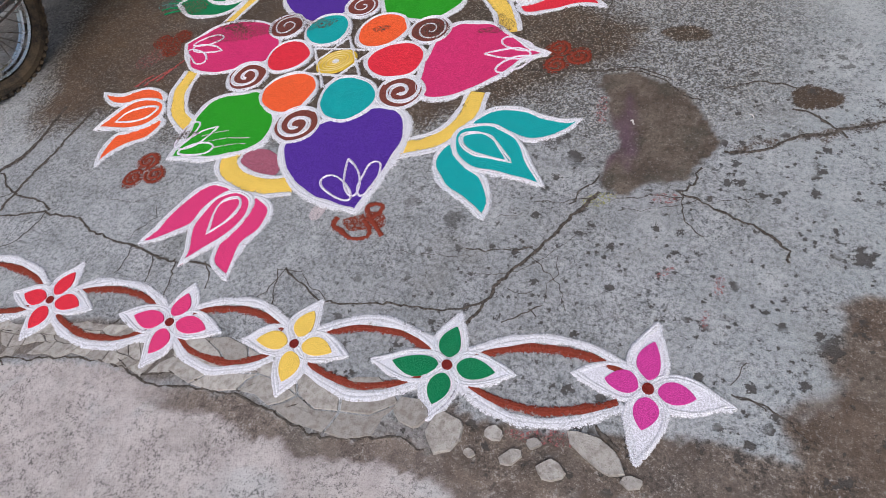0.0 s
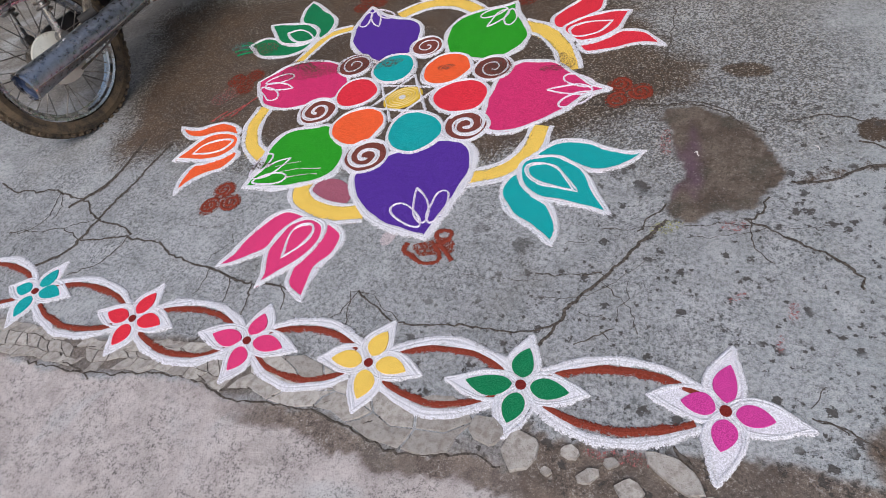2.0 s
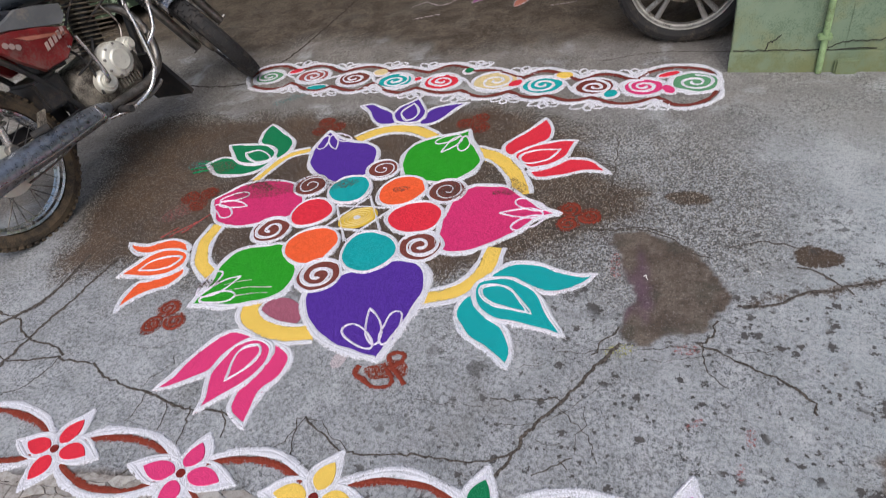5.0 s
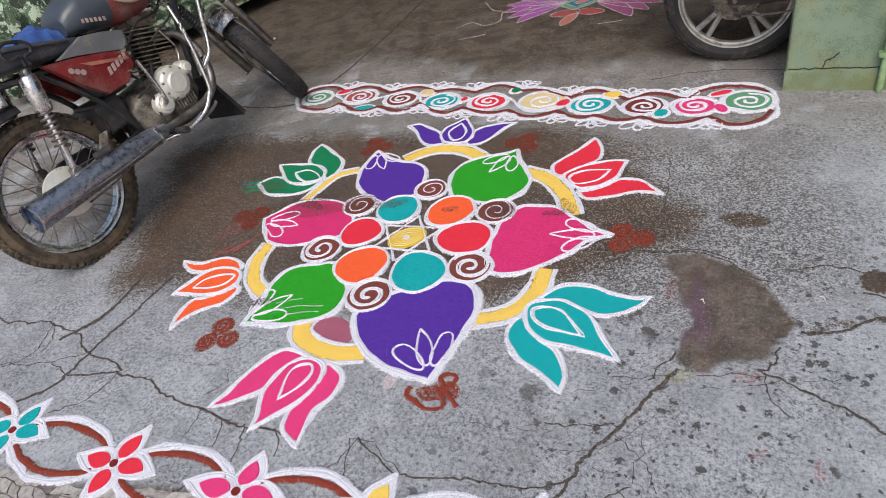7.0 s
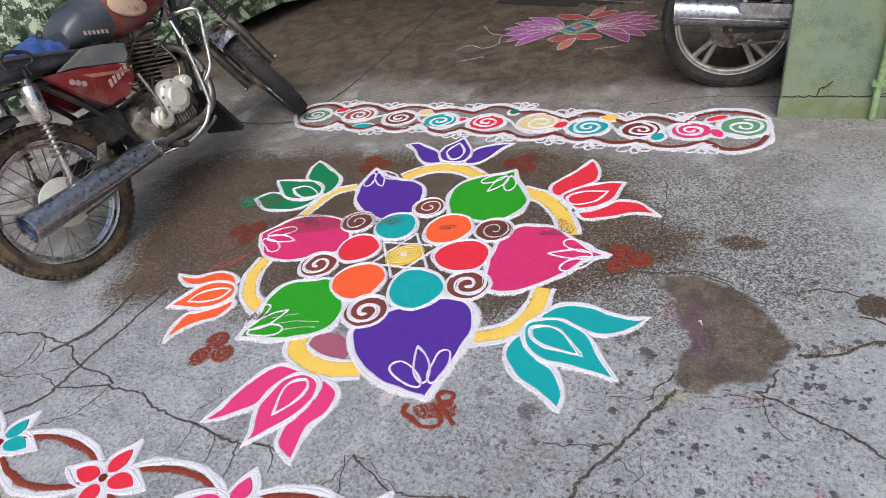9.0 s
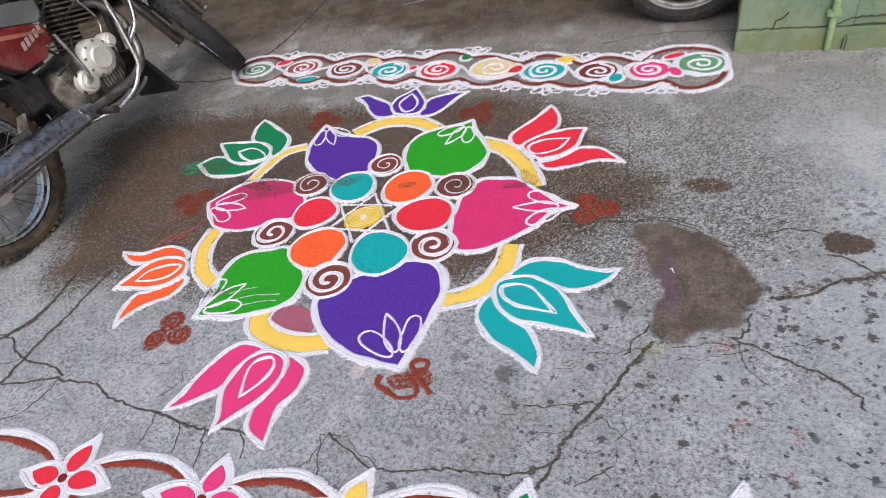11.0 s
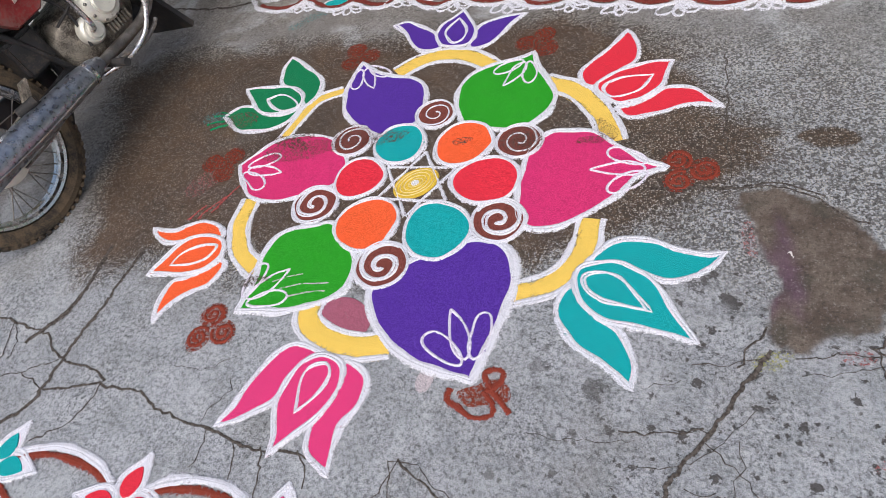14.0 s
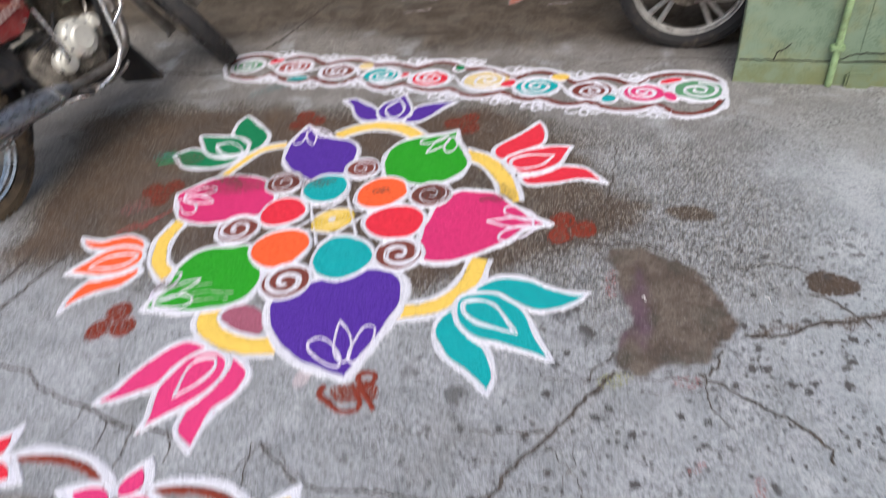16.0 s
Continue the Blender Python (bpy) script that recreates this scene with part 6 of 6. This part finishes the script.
# ---- covered vehicle ----
tarp = bmesh.new()
NU, NV = 150, 26
rows = []
for j in range(NV + 1):
    v = j / NV
    row = []
    for i in range(NU):
        t = 2 * math.pi * i / NU
        c, s = math.cos(t), math.sin(t)
        px, py = 1.80 * math.copysign(abs(c) ** 0.42, c), 0.74 * math.copysign(abs(s) ** 0.42, s)
        shrink = 1.0 - 0.30 * v ** 3 if v < 0.8 else (1.0 - 0.30 * 0.512) * (1 - ((v - 0.8) / 0.2) ** 1.6)
        pleat = 0.035 * (1 - v) * math.sin(t * 23 + 3 * noise.noise(Vector((c * 3, s * 3, 1)))) + 0.05 * noise.noise(Vector((px * 3, py * 3, v * 2.5)))
        z = 0.10 + 0.05 * noise.noise(Vector((px * 4, py * 4, 9))) * (1 - v) + (1.15 * v if v < 0.8 else 0.92 + 0.16 * math.sin((v - 0.8) / 0.2 * math.pi / 2))
        k = max(shrink, 0.01)
        row.append(tarp.verts.new((px * k * (1 + pleat), py * k * (1 + pleat * 1.4), z)))
    rows.append(row)
for a, b in zip(rows, rows[1:]):
    for i in range(NU):
        tarp.faces.new((a[i], a[(i + 1) % NU], b[(i + 1) % NU], b[i]))
tarp.faces.new(rows[-1])
covered = thing("covered_car", "vehicle under a camouflage tarpaulin in the porch", "covered vehicle", matrix=pose(-4.34, 4.60, 0, 0, 0, 68))
part("tarpaulin", tarp, CAMO, covered, "green camouflage patterned tarpaulin")
for x in (-1.1, 1.1):
    for y in (-0.50, 0.50):
        part("wheel", moved(ring([(0.29, -0.07), (0.29, 0.07), (0.26, 0.09), (0.16, 0.08), (0.16, -0.08), (0.26, -0.09)], 32), Matrix.Translation((x, y, 0.29))), RUBBER_CLEAN, covered)
part("underbody", block(-1.55, 1.55, -0.52, 0.52, 0.16, 0.5, 0.05), DARK, covered)

# ---- porch behind ----
for name, box, m, lab in (("wall_back", (-6.2, 3.4, 6.8, 7.0, -0.02, 2.75), SHADE_WALL, "dim plastered back wall"), ("wall_left", (-6.2, -6.0, 2.9, 6.8, -0.02, 2.75), SHADE_WALL, "dim plastered side wall"),
                          ("wall_right", (3.2, 3.4, 2.9, 6.8, -0.02, 2.75), SHADE_WALL, "dim plastered side wall"), ("ceiling", (-6.2, 3.4, 3.15, 7.0, 2.75, 2.9), SHADE_WALL, "concrete porch roof slab")):
    tagged(part(name, block(*box, 0), m, None, lab, False), category=name.split("_")[0], kind="structure")
tagged(part("step", block(-2.35, -1.45, 5.60, 6.8, -0.01, 0.17, 0.012), OCHRE, None, "worn ochre painted doorstep"), category="step", kind="structure")
sack = bmesh.new()
bmesh.ops.create_icosphere(sack, subdivisions=4, radius=0.24)
for v in sack.verts:
    d = 1 + 0.16 * noise.noise(v.co * 6) + 0.06 * noise.noise(v.co * 17)
    v.co = Vector((v.co.x * d * 1.15, v.co.y * d, max(-0.13, v.co.z * d * 0.75)))
sack_ob = part("sack", sack, TAN, None, "slumped beige sack on the porch floor")
sack_ob.location = (-2.80, 5.85, 0.13)
tagged(sack_ob, category="sack")

# ---- broken pieces along the kerb edge ----
def slab_piece(corners, high):
    cx, cy = sum(p[0] for p in corners) / len(corners), sum(p[1] for p in corners) / len(corners)
    n = len(corners)
    low = [(x, y, -0.006) for x, y in corners]
    mid = [(x, y, high - 0.004) for x, y in corners]
    top = [(cx + (x - cx) * 0.95, cy + (y - cy) * 0.95, high + rng.uniform(-0.0012, 0.0012)) for x, y in corners]
    faces = [(i, (i + 1) % n, n + (i + 1) % n, n + i) for i in range(n)] + [(n + i, n + (i + 1) % n, 2 * n + (i + 1) % n, 2 * n + i) for i in range(n)] + [tuple(range(2 * n, 3 * n))]
    return mesh_object("stone", low + mid + top, faces, STONE, ground)


def blob(cx, cy, rx, ry, deg, n):
    out = []
    for i in range(n):
        a = 2 * math.pi * i / n + rng.uniform(-0.25, 0.25)
        k = rng.uniform(0.86, 1.12)
        x, y = rx * k * math.cos(a), ry * k * math.sin(a)
        c, s = math.cos(radians(deg)), math.sin(radians(deg))
        out.append((cx + x * c - y * s, cy + x * s + y * c))
    return out


for cx, cy, rx, ry, deg, n in ((-0.447, 0.598, 0.036, 0.050, 80, 9), (-0.357, 0.575, 0.044, 0.050, 20, 9), (-0.112, 0.553, 0.030, 0.022, 10, 9), (-0.200, 0.560, 0.028, 0.016, 40, 8),
                               (-0.030, 0.615, 0.070, 0.028, -25, 10), (-0.25, 0.60, 0.024, 0.018, 0, 8), (-0.16, 0.60, 0.018, 0.012, 20, 8), (0.05, 0.57, 0.024, 0.014, 0, 8), (-0.29, 0.545, 0.014, 0.010, 0, 7)):
    slab_piece(blob(cx, cy, rx, ry, deg, n), 0.006)


def broken_band(x0, x1, cell, rows, low, deep, gap, keep, high):
    """Slabs of broken concrete along the kerb edge, parted by cracks: a lattice whose corners have shifted, each side bent once."""
    corner, bend = {}, {}
    count = int((x1 - x0) / cell)
    for i in range(count + 1):
        for j in range(rows + 1):
            x = x0 + cell * (i + 0.5 * (j % 2)) + rng.uniform(-0.3, 0.3) * cell
            corner[i, j] = (x, np.interp(x, EDGE_X, EDGE_Y) + low + deep * j / rows + rng.uniform(-0.26, 0.26) * deep / rows)
    def middle(a, b):
        key = (min(a, b), max(a, b))
        if key not in bend:
            (ax, ay), (bx, by) = corner[key[0]], corner[key[1]]
            k = rng.uniform(-0.14, 0.14)
            bend[key] = ((ax + bx) / 2 - (by - ay) * k, (ay + by) / 2 + (bx - ax) * k)
        return bend[key]
    for i in range(count):
        for j in range(rows):
            ring_ = [(i, j), (i + 1, j), (i + 1, j + 1), (i, j + 1)]
            if rng.random() > keep:
                continue
            pts = []
            for a, b in zip(ring_, ring_[1:] + ring_[:1]):
                pts += [corner[a], middle(a, b)]
            cx, cy = sum(p[0] for p in pts) / 8, sum(p[1] for p in pts) / 8
            size = max(math.hypot(x - cx, y - cy) for x, y in pts)
            slab_piece([(cx + (x - cx) * (1 - gap / size), cy + (y - cy) * (1 - gap / size)) for x, y in pts], high)


broken_band(-2.35, -1.18, 0.048, 3, 0.012, 0.112, 0.0028, 0.95, 0.0022)
broken_band(-1.16, -0.46, 0.125, 2, 0.012, 0.130, 0.0040, 0.90, 0.0026)
